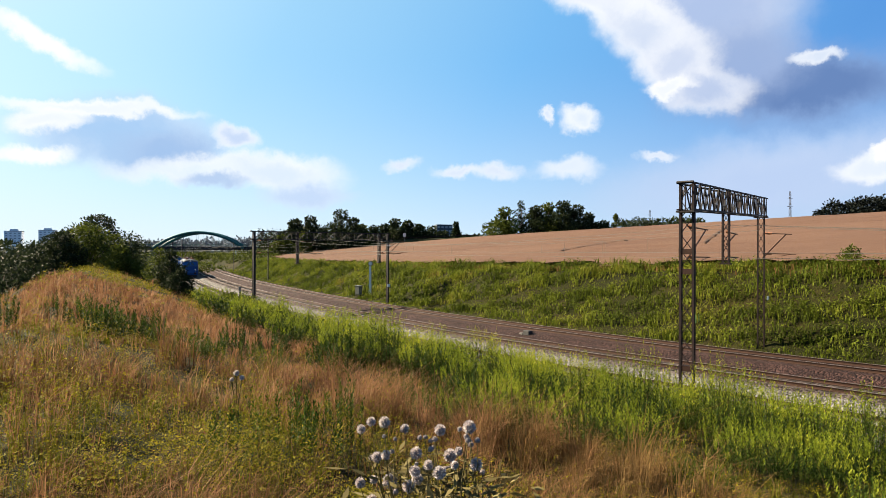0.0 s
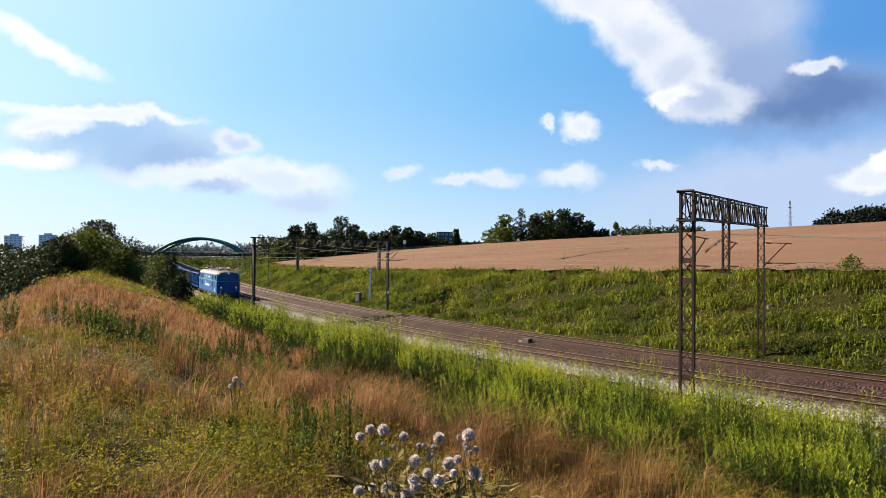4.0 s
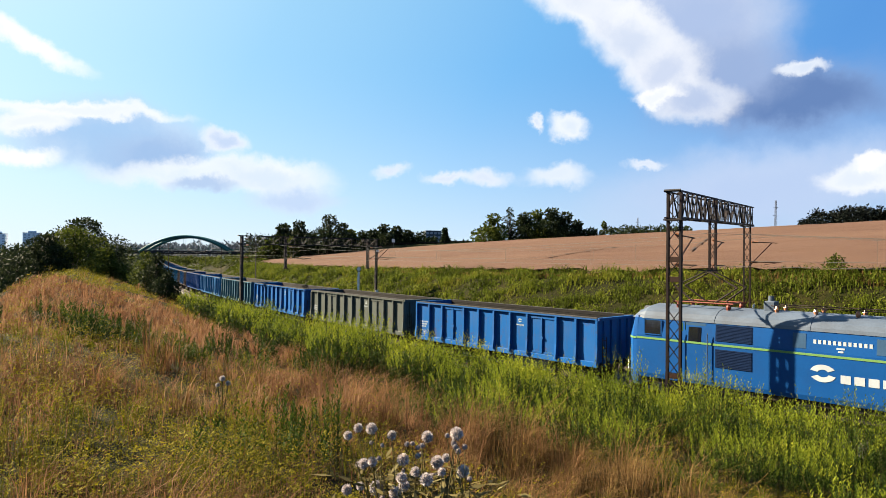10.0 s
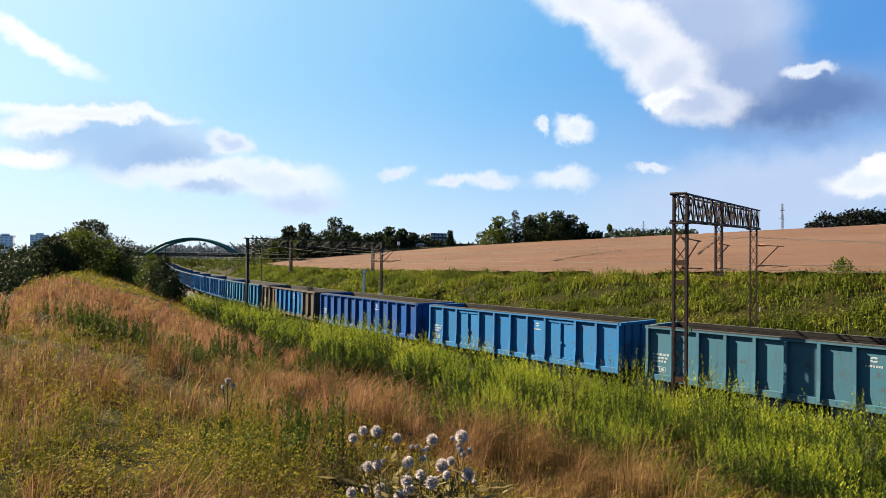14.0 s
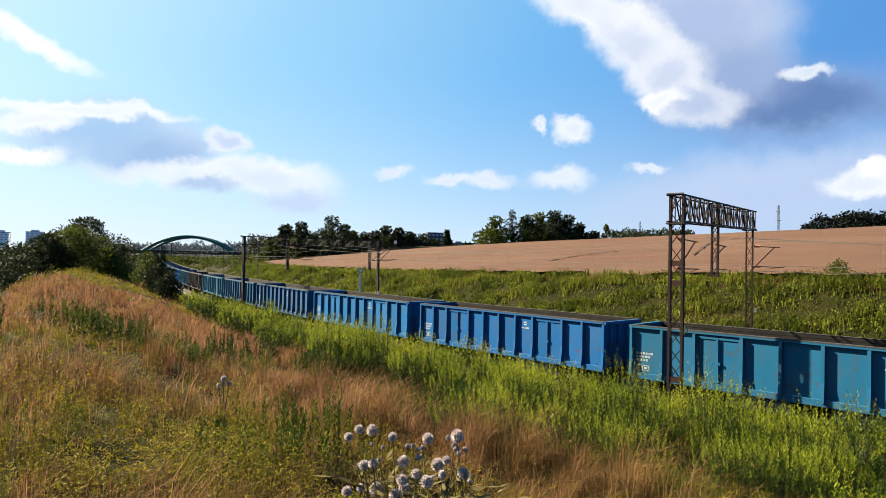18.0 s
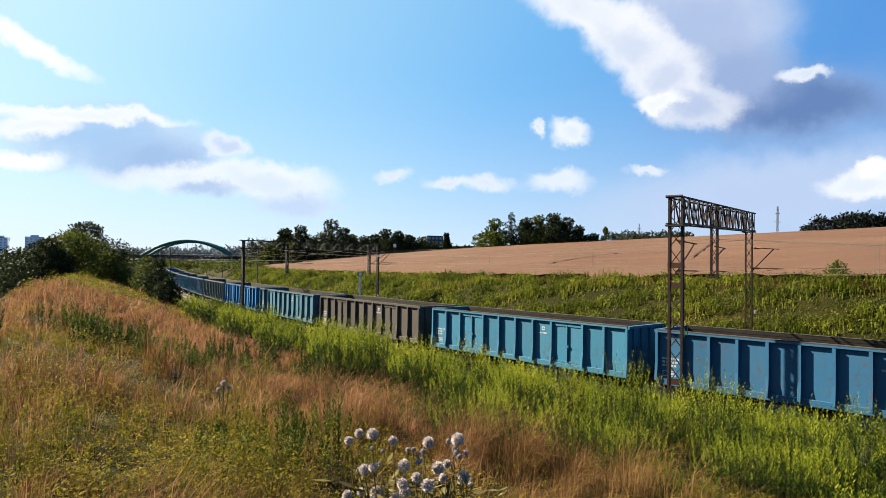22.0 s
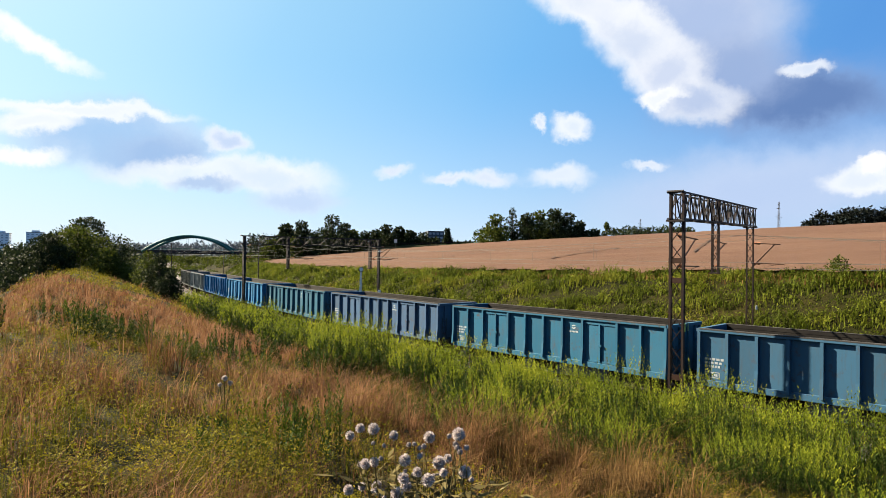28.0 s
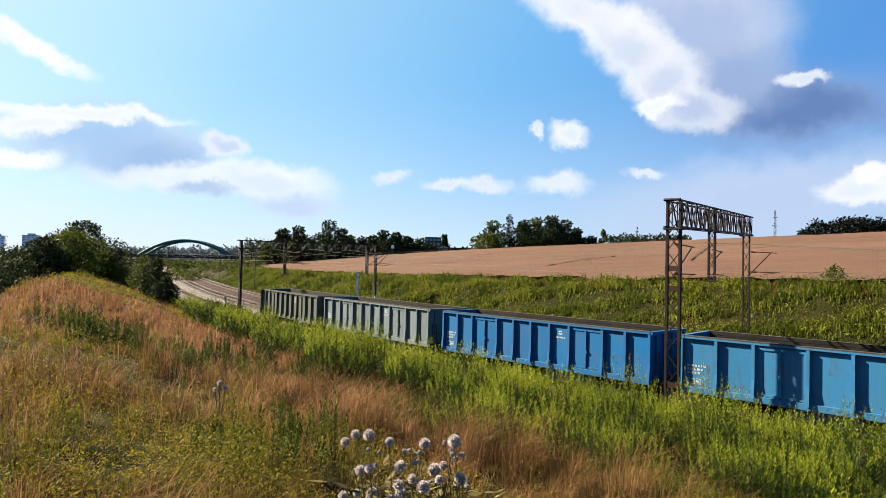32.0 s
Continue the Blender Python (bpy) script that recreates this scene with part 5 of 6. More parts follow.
def field():
    m = bpy.data.materials.new("ripe_wheat")
    m.use_nodes = True
    k = Nodes(m.node_tree)
    co = k.n("ShaderNodeTexCoord").outputs["Object"]
    st = k.n("ShaderNodeMapping", Vector=co)
    st.inputs["Rotation"].default_value[2] = radians(35)
    st.inputs["Scale"].default_value = (.25, 1.6, 1)
    a, b, c = k.noise(co, .03, 5.0), k.noise(st, .5, 6.0, .6), k.noise(co, 6.0, 4.0, .7)
    f = k.math("ADD", k.math("MULTIPLY", a, .35), k.math("ADD", k.math("MULTIPLY", b, .35), k.math("MULTIPLY", c, .3)))
    base = k.ramp(f, (.32, (.040, .0215, .0145)), (.5, (.064, .037, .0255)), (.70, (.090, .056, .039)))
    bump = k.n("ShaderNodeBump", Strength=.6, Distance=.15, Height=k.math("ADD", b, c))
    k.n("ShaderNodeOutputMaterial", Surface=k.n("ShaderNodeBsdfPrincipled", Base_Color=base, Roughness=.9, Normal=bump, Specular_IOR_Level=.05))
    xs, ys = np.arange(-75, 300, 2.0), np.arange(-40, 260, 2.0)
    gx, gy = np.meshgrid(xs, ys)
    x, y = gx.ravel(), gy.ravel()
    s, o = along(x, y)
    ok = (-o > 19.4 + .5 * bumps(x, y, 9, 61)) & (.95 * y + .3 * x < 236) & (-o > 19.6 + .1 * np.clip(s - 130, 0, None)) & (x > -88) & (y < 224 - .1 * x)
    tram = np.abs(((x * .55 + y * .83 + 2.5 * bumps(x, y, 60, 63)) % 21) - 10.5) < .9
    z = height(x, y) + .5 + .05 * bumps(x, y, 3, 62) - .25 * tram
    okg = ok.reshape(gx.shape)
    cell = okg[:-1, :-1] & okg[1:, :-1] & okg[:-1, 1:] & okg[1:, 1:]
    n = len(xs)
    i, j = np.nonzero(cell)
    q = np.stack([i * n + j, i * n + j + 1, (i + 1) * n + j + 1, (i + 1) * n + j], 1)
    me = array_mesh("wheat_field", np.stack([x, y, z], 1), q, m)
    stuff("wheat_field", me, "ripe tan wheat covering the rising field", "field")
    # ears along the edge and over the near part
    rs = np.random.RandomState(3)
    k_ = 22000
    s = rs.uniform(-55, 150, k_)
    o = -(18.2 + rs.uniform(0, 1, k_) ** 2 * 26)
    a = np.interp(s, S, A)
    x, y = np.interp(s, S, CX) - o * np.sin(a), np.interp(s, S, CY) + o * np.cos(a)
    r = np.hypot(x, y)
    v, q, t = blades(x, y, height(x, y), rs.uniform(.25, .55, k_), np.clip(r * .0009, .03, .08), rs.uniform(0, .2, k_), rs.uniform(0, .25, k_), rs)
    stuff("wheat_stalks", array_mesh("wheat_stalks", v, q, MAT["straw"], t), "ripe wheat stalks at the field's edge", "crop")


def trampled():
    """Dark wheel tracks and laid patches in the wheat."""
    runs = [((0.1, 110.0), (4.6, 112.4), (9.2, 119.0), 1.1), ((11.5, 80.0), (16.5, 81.5), (27.5, 98.0), 1.0), ((29.0, 72.0), (40.5, 97.0), (65.0, 146.0), .45)]
    rs = np.random.RandomState(77)
    m = material("trampled_wheat", (.026, .016, .011), .95, 0, .5, .4, 4, .4)
    for p, q, e, wide in runs:
        v, f = [], []
        n = 70
        for i in range(n):
            t = i / (n - 1)
            c = np.array(p) * (1 - t) ** 2 + np.array(q) * 2 * t * (1 - t) + np.array(e) * t * t
            d = np.array(e) - np.array(p)
            nrm = np.array([-d[1], d[0]]) / np.hypot(*d)
            w_ = wide * (.25 + .75 * abs(math.sin(i * .21 + wide * 7))) * rs.uniform(.4, 1.1)
            for k_ in (-1, 1):
                g = c + nrm * w_ * k_ / 2
                v.append((g[0], g[1], float(height(g[0], g[1])[0]) + .62))
        i = np.arange(n - 1) * 2
        stuff("trampled_wheat", array_mesh("trampled_wheat", np.array(v), np.stack([i, i + 1, i + 3, i + 2], 1), m), "dark wheel track through the ripe wheat", "field track")


sow()
weeds()
trampled()
bank_cover()
field()


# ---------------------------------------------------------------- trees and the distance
# Pale blue-grey instead of green: distance haze put into the leaf colour.
MAT["haze_tinted_leaf"] = leaf_material("haze_tinted_far_trees", ((0.0, (0.19, 0.23, 0.29)), (1.0, (0.30, 0.35, 0.41))), 0.9, 0.01, 0.2, 0.3)
def ground_at(x, y):
    return float(height(x, y)[0])


def leafy(rs, clumps, n, size, wide=.6):
    """Leaf sprays filling the shells of clumps (centre, radii). Returns vertices, quads."""
    c = np.array([q[0] for q in clumps])
    rad = np.array([q[1] for q in clumps])
    wgt = rad.prod(1) ** .66
    j = rs.choice(len(c), n, p=wgt / wgt.sum())
    d = rs.normal(0, 1, (n, 3))
    d /= np.linalg.norm(d, axis=1, keepdims=True)
    p = c[j] + d * rad[j] * rs.uniform(.55, 1.08, n)[:, None]
    a = d + rs.normal(0, .8, (n, 3))
    ln = size * rs.uniform(.6, 1.5, n)
    return lozenges(p, a, rs.normal(0, 1, (n, 3)), ln, ln * wide)


def tree(x, y, h, w_, seed, mat="dark_leaf", leaf=.3, n=1500, trunk=.22, name="tree", label="dark leafy tree standing in a hedgerow", sparse=0, sink=0.0, shape="round"):
    """A tapered trunk, limbs, and a crown of leaf sprays in uneven clumps."""
    rs = np.random.RandomState(seed)
    z = (float(height(x, y, False)[0]) if math.hypot(x, y) > 190 else ground_at(x, y)) - sink
    th = thing(name, label, "tree" if name == "tree" else "bush", m=pose(x, y, z, 0, 0, rs.uniform(0, 360)))
    low = h * trunk
    k = 7 + int(rs.randint(5)) - sparse
    clumps, limbs = [], Shape()
    for i in range(k):
        f = (i + .5) / k
        zz = low + (h - low) * (.12 + .78 * f)
        env = math.sin(math.pi * min(1, .2 + .8 * f) ** .9) if shape == "round" else (1.05 - f)
        rr = w_ / 2 * (.35 + .65 * env) * rs.uniform(.6, 1.0)
        a = i * 2.4 + rs.uniform(-.5, .5)
        off = max(0, w_ / 2 * env - rr * .6) if shape == "round" else 0
        cl = rr * rs.uniform(.55, .85) if shape == "round" else rr
        c = (math.cos(a) * off, math.sin(a) * off, zz)
        clumps.append((c, (cl, cl, cl * rs.uniform(.6, .9) if shape == "round" else (h - low) / k * 1.1)))
        mid = Vector((c[0] * .35, c[1] * .35, low + (zz - low) * .45))
        limbs.tube([(0, 0, low * .8), mid, Vector(c)], [h * .016, h * .011, h * .004], 5)
    clumps.append(((0, 0, h * .93), (w_ * .16, w_ * .16, h * .07)))
    limbs.tube([(0, 0, -.3), (0, 0, low), (w_ * .02, 0, h * .55), (0, w_ * .02, h * .86)], [h * .03, h * .024, h * .015, h * .004], 7)
    part("trunk", limbs, "bark", th, fix=False)
    v, q = leafy(rs, clumps, n, leaf)
    me = array_mesh("crown", v, q, MAT[mat])
    part("crown", me, mat, th)
    return th


def spot(px, d):
    """The place d metres off in the direction whose tangent from the y axis is px."""
    a = math.atan(px)
    return d * math.sin(a), d * math.cos(a)


WOODS = [   # tangent of the bearing, distance, height, width, leaf colour, shape
    (-.243, 215, 10.5, 9, "dark_leaf", "round"), (-.218, 222, 11.5, 9, "dark_leaf", "round"), (-.196, 228, 7, 6, "dark_leaf", "cone"), (-.170, 218, 13, 11, "dark_leaf", "round"),
    (-.150, 224, 10.5, 8, "dark_leaf", "round"), (-.138, 226, 8.5, 9, "light_leaf", "round"), (-.118, 230, 8, 8, "dark_leaf", "round"), (-.100, 236, 8.5, 8, "dark_leaf", "round"),
    (-.084, 232, 10, 8.5, "dark_leaf", "round"), (-.064, 236, 9.5, 8, "dark_leaf", "round"), (-.046, 240, 8.6, 10, "dark_leaf", "round"), (-.026, 244, 8, 9, "dark_leaf", "round"),
    (-.008, 246, 6.6, 9, "dark_leaf", "round"), (.0125, 262, 10.5, 5, "dark_leaf", "cone"), (.028, 250, 5.5, 7, "dark_leaf", "round"), (.045, 246, 5.5, 8, "dark_leaf", "round"),
    (.062, 245, 5.0, 7, "dark_leaf", "round"), (.090, 238, 11.2, 9.5, "light_leaf", "round"), (.115, 240, 13.0, 6.5, "dark_leaf", "sparse"), (.138, 238, 11.5, 8, "dark_leaf", "round"),
    (.158, 240, 12.5, 8.5, "light_leaf", "round"), (.182, 238, 12.8, 9, "dark_leaf", "round"), (.204, 240, 11.8, 8, "dark_leaf", "round"), (.222, 243, 9.4, 7, "dark_leaf", "round"),
    (.243, 243, 7.2, 8, "dark_leaf", "round"), (.264, 245, 8.8, 4, "light_leaf", "sparse"), (.285, 250, 4.0, 6, "dark_leaf", "round"), (-.262, 205, 6, 7, "light_leaf", "round"), (-.228, 200, 6.4, 5, "light_leaf", "cone"),
]


def woods():
    for i, (b, d, h, w_, mat, shape) in enumerate(WOODS):
        x, y = spot(b, d)
        if shape == "sparse":
            x, y = x * .93, y * .93
            tree(x, y, h * 1.15 + 6.0, w_, 100 + i, mat, .45, 1300, .45, label="thin half-bare tree above the field's edge", sparse=3, sink=.3)
        else:
            if b > .02:
                x, y = x * .93, y * .93
            tree(x, y, h * 1.18 + (5.2 if b > .075 else 2.6 if b > .005 else 3.0), w_ * (1.5 if b > .075 else 1.35), 100 + i, mat, .8, 4600 if b > .075 else 3600, .12 if shape == "round" else .06, label="dark green tree behind the wheat field" if shape == "round" else "pointed dark evergreen behind the field", sink=.4, shape=shape)
    near = [(-.555, 74, 8.6, 9.5, "dark_leaf"), (-.60, 78, 6.0, 6.5, "dark_leaf"), (-.505, 80, 6.0, 6, "dark_leaf"), (-.66, 66, 4.9, 8, "dark_leaf"), (-.72, 58, 5.4, 9, "dark_leaf"),
            (-.78, 52, 5.0, 9, "dark_leaf"), (-.655, 84, 5.2, 9, "dark_leaf"), (-.475, 88, 5.6, 6, "dark_leaf"), (-.57, 62, 4.6, 6, "light_leaf"), (-.615, 60, 4.2, 5, "dark_leaf"),
            (-.85, 56, 6.2, 9, "dark_leaf"), (-.93, 52, 6.5, 9, "dark_leaf"), (-1.05, 50, 7, 10, "dark_leaf"), (-.52, 70, 4.6, 4.5, "light_leaf")]
    for i, (b, d, h, w_, mat) in enumerate(near):
        x, y = spot(b, d)
        tree(x, y, h * (.83 if i < 3 else .86), w_, 200 + i, mat, .2, 13000 if i == 0 else 5200, .10 if i == 0 else .05, label="large dark broadleaf tree beyond the mound" if i < 3 else "dense dark green thicket beyond the mound", name="tree" if i < 3 else "thicket_bush")
    bushes = [(-.440, 52, 3.3, 2.5, "dark_leaf"), (-.458, 54, 3.2, 2.6, "light_leaf"), (-.424, 50, 2.2, 1.9, "dark_leaf"), (-.325, 50, 1.5, 4.0, "light_leaf"), (-.345, 52, 1.4, 3.5, "light_leaf"), (-.30, 47, 1.3, 3.2, "light_leaf")]
    for i, (b, d, h, w_, mat) in enumerate(bushes):
        x, y = spot(b, d)
        tree(x, y, h, w_, 300 + i, mat, .13, 3600, .05, name="shrub", label="bushy shrub beside the railway line")
    x, y = spot(.633, 48.5)
    tree(x, y, 1.45, 1.7, 330, "light_leaf", .14, 700, .05, name="shrub", label="lone round shrub at the wheat field's edge")


woods()


def tree_belt(name, label, mat, b0, b1, d0, d1, lift, h0, h1, n, size, seed, foot=None):
    """A far wood: one uneven mass of leaf sprays."""
    rs = np.random.RandomState(seed)
    k = 70
    clumps = []
    for i in range(k):
        b, d = b0 + (b1 - b0) * (i + rs.uniform(0, 1)) / k, rs.uniform(d0, d1)
        x, y = spot(b, d)
        h = rs.uniform(h0, h1)
        w_ = (b1 - b0) * d / k * rs.uniform(.8, 1.8) + 1.0
        z = (ground_at(x, y) if foot is None else foot) + lift
        clumps.append(((x, y, z + h * .5), (w_, w_, h * .55)))
    v, q = leafy(rs, clumps, n, size)
    stuff(name, array_mesh(name, v, q, MAT[mat]), label, "woods")


tree_belt("far_wood", "dark wood on the ridge beyond the field", "backlit_tree", .598, .90, 250, 275, 0, 5.6, 7.4, 15000, .85, 1, 17.5)
tree_belt("far_wood", "small bush at the end of the ridge wood", "backlit_tree", .578, .594, 250, 256, 0, 2.2, 3.0, 700, .6, 8, 17.5)
tree_belt("far_wood", "distant tree line along the horizon", "dark_leaf", .27, .40, 330, 360, 0, 2.2, 4.5, 3500, 1.0, 2, 18.5)
tree_belt("far_wood", "far wooded hills behind the bridge, haze put into their colour", "haze_tinted_leaf", -.56, -.15, 900, 1000, 0, 15, 21, 15000, 3.0, 3)
tree_belt("far_wood", "low scrub on both sides of the line beyond the bridge", "light_leaf", -.50, -.24, 280, 420, 0, 2.0, 3.6, 9000, .9, 12, 1.5)
tree_belt("far_wood", "dark woods below the tower blocks", "dark_leaf", -.9, -.48, 170, 260, 0, 6, 9.5, 9000, .9, 4)
tree_belt("far_wood", "hedges and bushes beside the line near the bridge", "light_leaf", -.44, -.27, 170, 270, 0, 1.2, 2.8, 7000, .5, 5)
tree_belt("far_wood", "low woods behind the tree row", "dark_leaf", -.30, -.02, 262, 300, 0, 5.0, 8.5, 11000, .8, 6, 6.5)
tree_belt("far_wood", "low bushes behind the far road", "dark_leaf", -.02, .09, 262, 290, 0, 3.0, 5.5, 3000, .7, 9, 7.0)

# ---------------------------------------------------------------- far buildings and the bridge
# Walls and panes lightened: the haze of the distance is put into their colour.
MAT["plaster"] = material("haze_pale_panel_wall", (0.66, 0.68, 0.72), 0.85, 0, 0.1, .05, 1, 0.05)
MAT["pane"] = material("haze_pale_window_pane", (0.22, 0.24, 0.28), 0.3, 0, 0.2, .1, 1, 0)
MAT["bridge_paint"] = material("green_bridge_paint", (0.02, 0.075, 0.07), 0.55, 0.1, 0.2, .3, 4, 0.1)
MAT["pier_white"] = material("whitewashed_concrete", (0.3, 0.31, 0.33), 0.8, 0, 0.08, .5, 4, 0.05)
MAT["approach"] = material("grey_stone_facing", (0.05, 0.052, 0.062), 0.9, 0, 0.3, .5, 4, 0.3)
MAT["bridge_deck"] = material("bridge_concrete", (0.016, 0.017, 0.021), 0.85, 0, 0.2, .3, 4, 0.2)


def tower_block(b, d, w_, deep, h, turn):
    x, y = spot(b, d)
    th = thing("apartment_tower", "pale concrete apartment tower block, far off", "building", "far tower blocks", m=pose(x, y, 0, 0, 0, turn))
    part("wall", Shape().box(-w_ / 2, w_ / 2, -deep / 2, deep / 2, 0, h), "plaster", th)
    part("roof_house", Shape().box(-w_ * .22, w_ * .22, -deep * .2, deep * .2, h, h + 3.6), "plaster", th)
    part("parapet", Shape().box(-w_ / 2 - .3, w_ / 2 + .3, -deep / 2 - .3, deep / 2 + .3, h - .2, h + .6), "bridge_deck", th)
    for i in range(4):
        for j in range(9):
            for face in (0, 1):
                u = (i + .5) / 4 - .5
                z = h - 4.2 * (j + 1)
                sh = Shape()
                if face == 0:
                    sh.box(u * w_ - 1.5, u * w_ + 1.5, -deep / 2 - .06, -deep / 2 + .02, z, z + 1.7)
                else:
                    sh.box(w_ / 2 - .02, w_ / 2 + .06, u * deep - 1.3, u * deep + 1.3, z, z + 1.7)
                part("window", sh, "pane", th)


for b, d, w_, h in ((-.690, 1250, 24, 36), (-.636, 1250, 24, 38.5), (-.600, 1330, 23, 39)):
    tower_block(b, d, w_, 20, h, 24)
x, y = spot(-.008, 330)
off = thing("office_block", "flat grey-blue office block behind trees", "building", m=pose(x, y, 7.0, 0, 0, 12))
MAT["office_wall"] = material("grey_blue_cladding", (0.045, 0.055, 0.07), 0.8, 0, 0.1, .1, 2, 0.05)
part("wall", Shape().box(-4.2, 4.2, -4, 4, 0, 12.5), "office_wall", off)
for j in range(3):
    for i in range(4):
        part("window", Shape().box(-3.8 + i * 2.0, -2.4 + i * 2.0, -4.05, -3.98, 10.6 - j * 2.2, 11.7 - j * 2.2), "pane", off)
for b, d in ((.47, 420), (.39, 430)):
    x, y = spot(b, d)
    hs = thing("farm_house", "small white house on the horizon", "building", m=pose(x, y, ground_at(x, y) + 4, 0, 0, 20))
    part("wall", Shape().box(-6, 6, -4, 4, -6, 4.2), "white", hs)
    part("roof", Shape().loft([[(-6.4, -4.4, 4.2), (-6.4, 4.4, 4.2), (-6.4, 0, 6.4)], [(6.4, -4.4, 4.2), (6.4, 4.4, 4.2), (6.4, 0, 6.4)]]), "rail_side", hs)


def bridge():
    """A steel bowstring arch road bridge over the line."""
    s0 = 285
    c = track(s0, -4)
    half = 19.2
    a = 8
    th = thing("arch_bridge", "dark green steel arch road bridge over the railway", "bridge", m=pose(c.x + 7.2, c.y, 0, 0, 0, a))
    zd = 6.7
    part("deck", Shape().box(-70, half + 8, -5, 5, zd - .7, zd + .5), "bridge_deck", th)
    for y in (-5, 5):
        sh = Shape()
        pts = []
        for i in range(25):
            f = -1 + 2 * i / 24
            pts.append((f * half, y * (1 - .10 * (1 - f * f)), zd + 7.0 * (1 - f * f)))
        sh.tube(pts, .62, 8)
        part("arch", sh, "bridge_paint", th)
        for i in range(1, 12):
            f = -1 + 2 * i / 12
            part("hanger", Shape().tube([(f * half, y, zd), (f * half, y * (1 - .1 * (1 - f * f)), zd + 7.0 * (1 - f * f))], .05, 5), "bridge_paint", th)
        sh = Shape().bar((-70, y, zd + .2), (half + 8, y, zd + .2), .5, 1.1)
        part("edge_girder", sh, "bridge_deck", th)
        rail = Shape().tube([(-70, y, zd + 1.6), (half + 8, y, zd + 1.6)], .07, 5)
        for i in range(0, 52):
            rail.tube([(-70 + i * 2, y, zd + .4), (-70 + i * 2, y, zd + 1.6)], .05, 4)
        part("railing", rail, "bridge_paint", th)
    for f in (-.5, -.17, .17, .5):
        part("brace", Shape().tube([(f * half, -5, zd + 7.0 * (1 - f * f)), (f * half, 5, zd + 7.0 * (1 - f * f))], .25, 6), "bridge_paint", th)
    sh = Shape().loft([[(half - 4.2, -5.2, -1), (half - .2, -5.2, -1), (half - .2, 5, -1), (half - 4.2, 5, -1)], [(half - 3.6, -5.2, zd - .7), (half - 2.6, -5.2, zd - .7), (half - 2.6, 5, zd - .7), (half - 3.6, 5, zd - .7)]])
    part("abutment", sh, "pier_white", th, "whitewashed sloping bridge pier")
    sh = Shape().loft([[(-half - 2.4, -5, -1), (-half + 1.2, -5, -1), (-half + 1.2, 5, -1), (-half - 2.4, 5, -1)], [(-half - .4, -5, zd - .7), (-half + .8, -5, zd - .7), (-half + .8, 5, zd - .7), (-half - .4, 5, zd - .7)]])
    part("abutment", sh, "concrete", th)
    sh = Shape()
    sh.loft([[(half - .1, -5.6, -1), (half - .1, 5, -1), (half - .1, 5, zd - .8), (half - .1, -4.6, zd - .8)], [(half + 24, -7, -1), (half + 24, 5, -1), (half + 24, 5, zd - .4), (half + 24, -4.6, zd - .4)]])
    part("approach_wall", sh, "approach", th, "grey stone-faced sloping approach wall")
    return th


bridge()


# ---------------------------------------------------------------- line-side things
def mast(s, off, h, w_=.3, label="dark steel overhead-line mast beside the track", arm=0):
    p = track(s, off, 0)
    z = ground_at(p.x, p.y)
    th = thing("overhead_line_mast", label, "mast", "masts along the line", m=pose(p.x, p.y, z, 0, 0, math.degrees(heading(s)) + 90))
    for dy in (-w_ / 2, w_ / 2):
        part("leg", Shape().box(-.06, .06, dy - .06, dy + .06, -.3, h - z), "steel_truss", th)
    sh = Shape()
    for i in range(14):
        a, b = (h - z) * i / 14, (h - z) * (i + 1) / 14
        sh.bar((0, -w_ / 2 if i % 2 else w_ / 2, a), (0, w_ / 2 if i % 2 else -w_ / 2, b), .05, .03)
    part("lacing", sh, "steel_truss", th)
    if arm:
        cantilever(th, Matrix.Rotation(0 if arm > 0 else math.pi, 4, "Z"), 2.2, 5.3 - z, 5.5 - z)


for s_, off, h in ((98, -11.5, 8.0), (100, 2.9, 7.8), (150, 2.9, 7.8), (150, -11.5, 7.8), (200, 2.9, 7.8), (200, -11.5, 7.8), (250, 2.9, 7.8), (-50, 3.0, 8.0), (-50, -11.5, 8.0)):
    mast(s_, off, h, arm=0)


def wire_run(off, z, sag, stops, r=.007, name="overhead_wire", label="thin overhead contact wire"):
    for a, b in zip(stops[:-1], stops[1:]):
        sh = Shape()
        pts = []
        for i in range(9):
            f = i / 8
            pts.append(track(a + (b - a) * f, off + (.2 if int(a) % 2 else -.2) * (1 - 2 * f), z - sag * 4 * f * (1 - f)))
        sh.tube(pts, r, 5)
        tagged(part(name, sh, "wire", None), label, "wire", "overhead wires")


STOPS = [-120, -50, -2, 42, 98, 150, 200, 250, 320]
for off, up in ((0, 0), (-4, .2), (-8, .2)):
    wire_run(off, 5.6 + up, .02, STOPS)
    wire_run(off, 6.95 + up * .5, .75, STOPS, label="sagging carrier wire above the contact wire")
sh = Shape()
for off in (0, -4, -8):
    for a, b in zip(STOPS[:-1], STOPS[1:]):
        for i in range(1, 8):
            f = i / 8
            sh.tube([track(a + (b - a) * f, off, 5.62), track(a + (b - a) * f, off, 6.95 - .75 * 4 * f * (1 - f))], .006, 4)
tagged(part("wire_droppers", sh, "wire", None), "short vertical wires joining the overhead wires", "wire", kind="stuff")

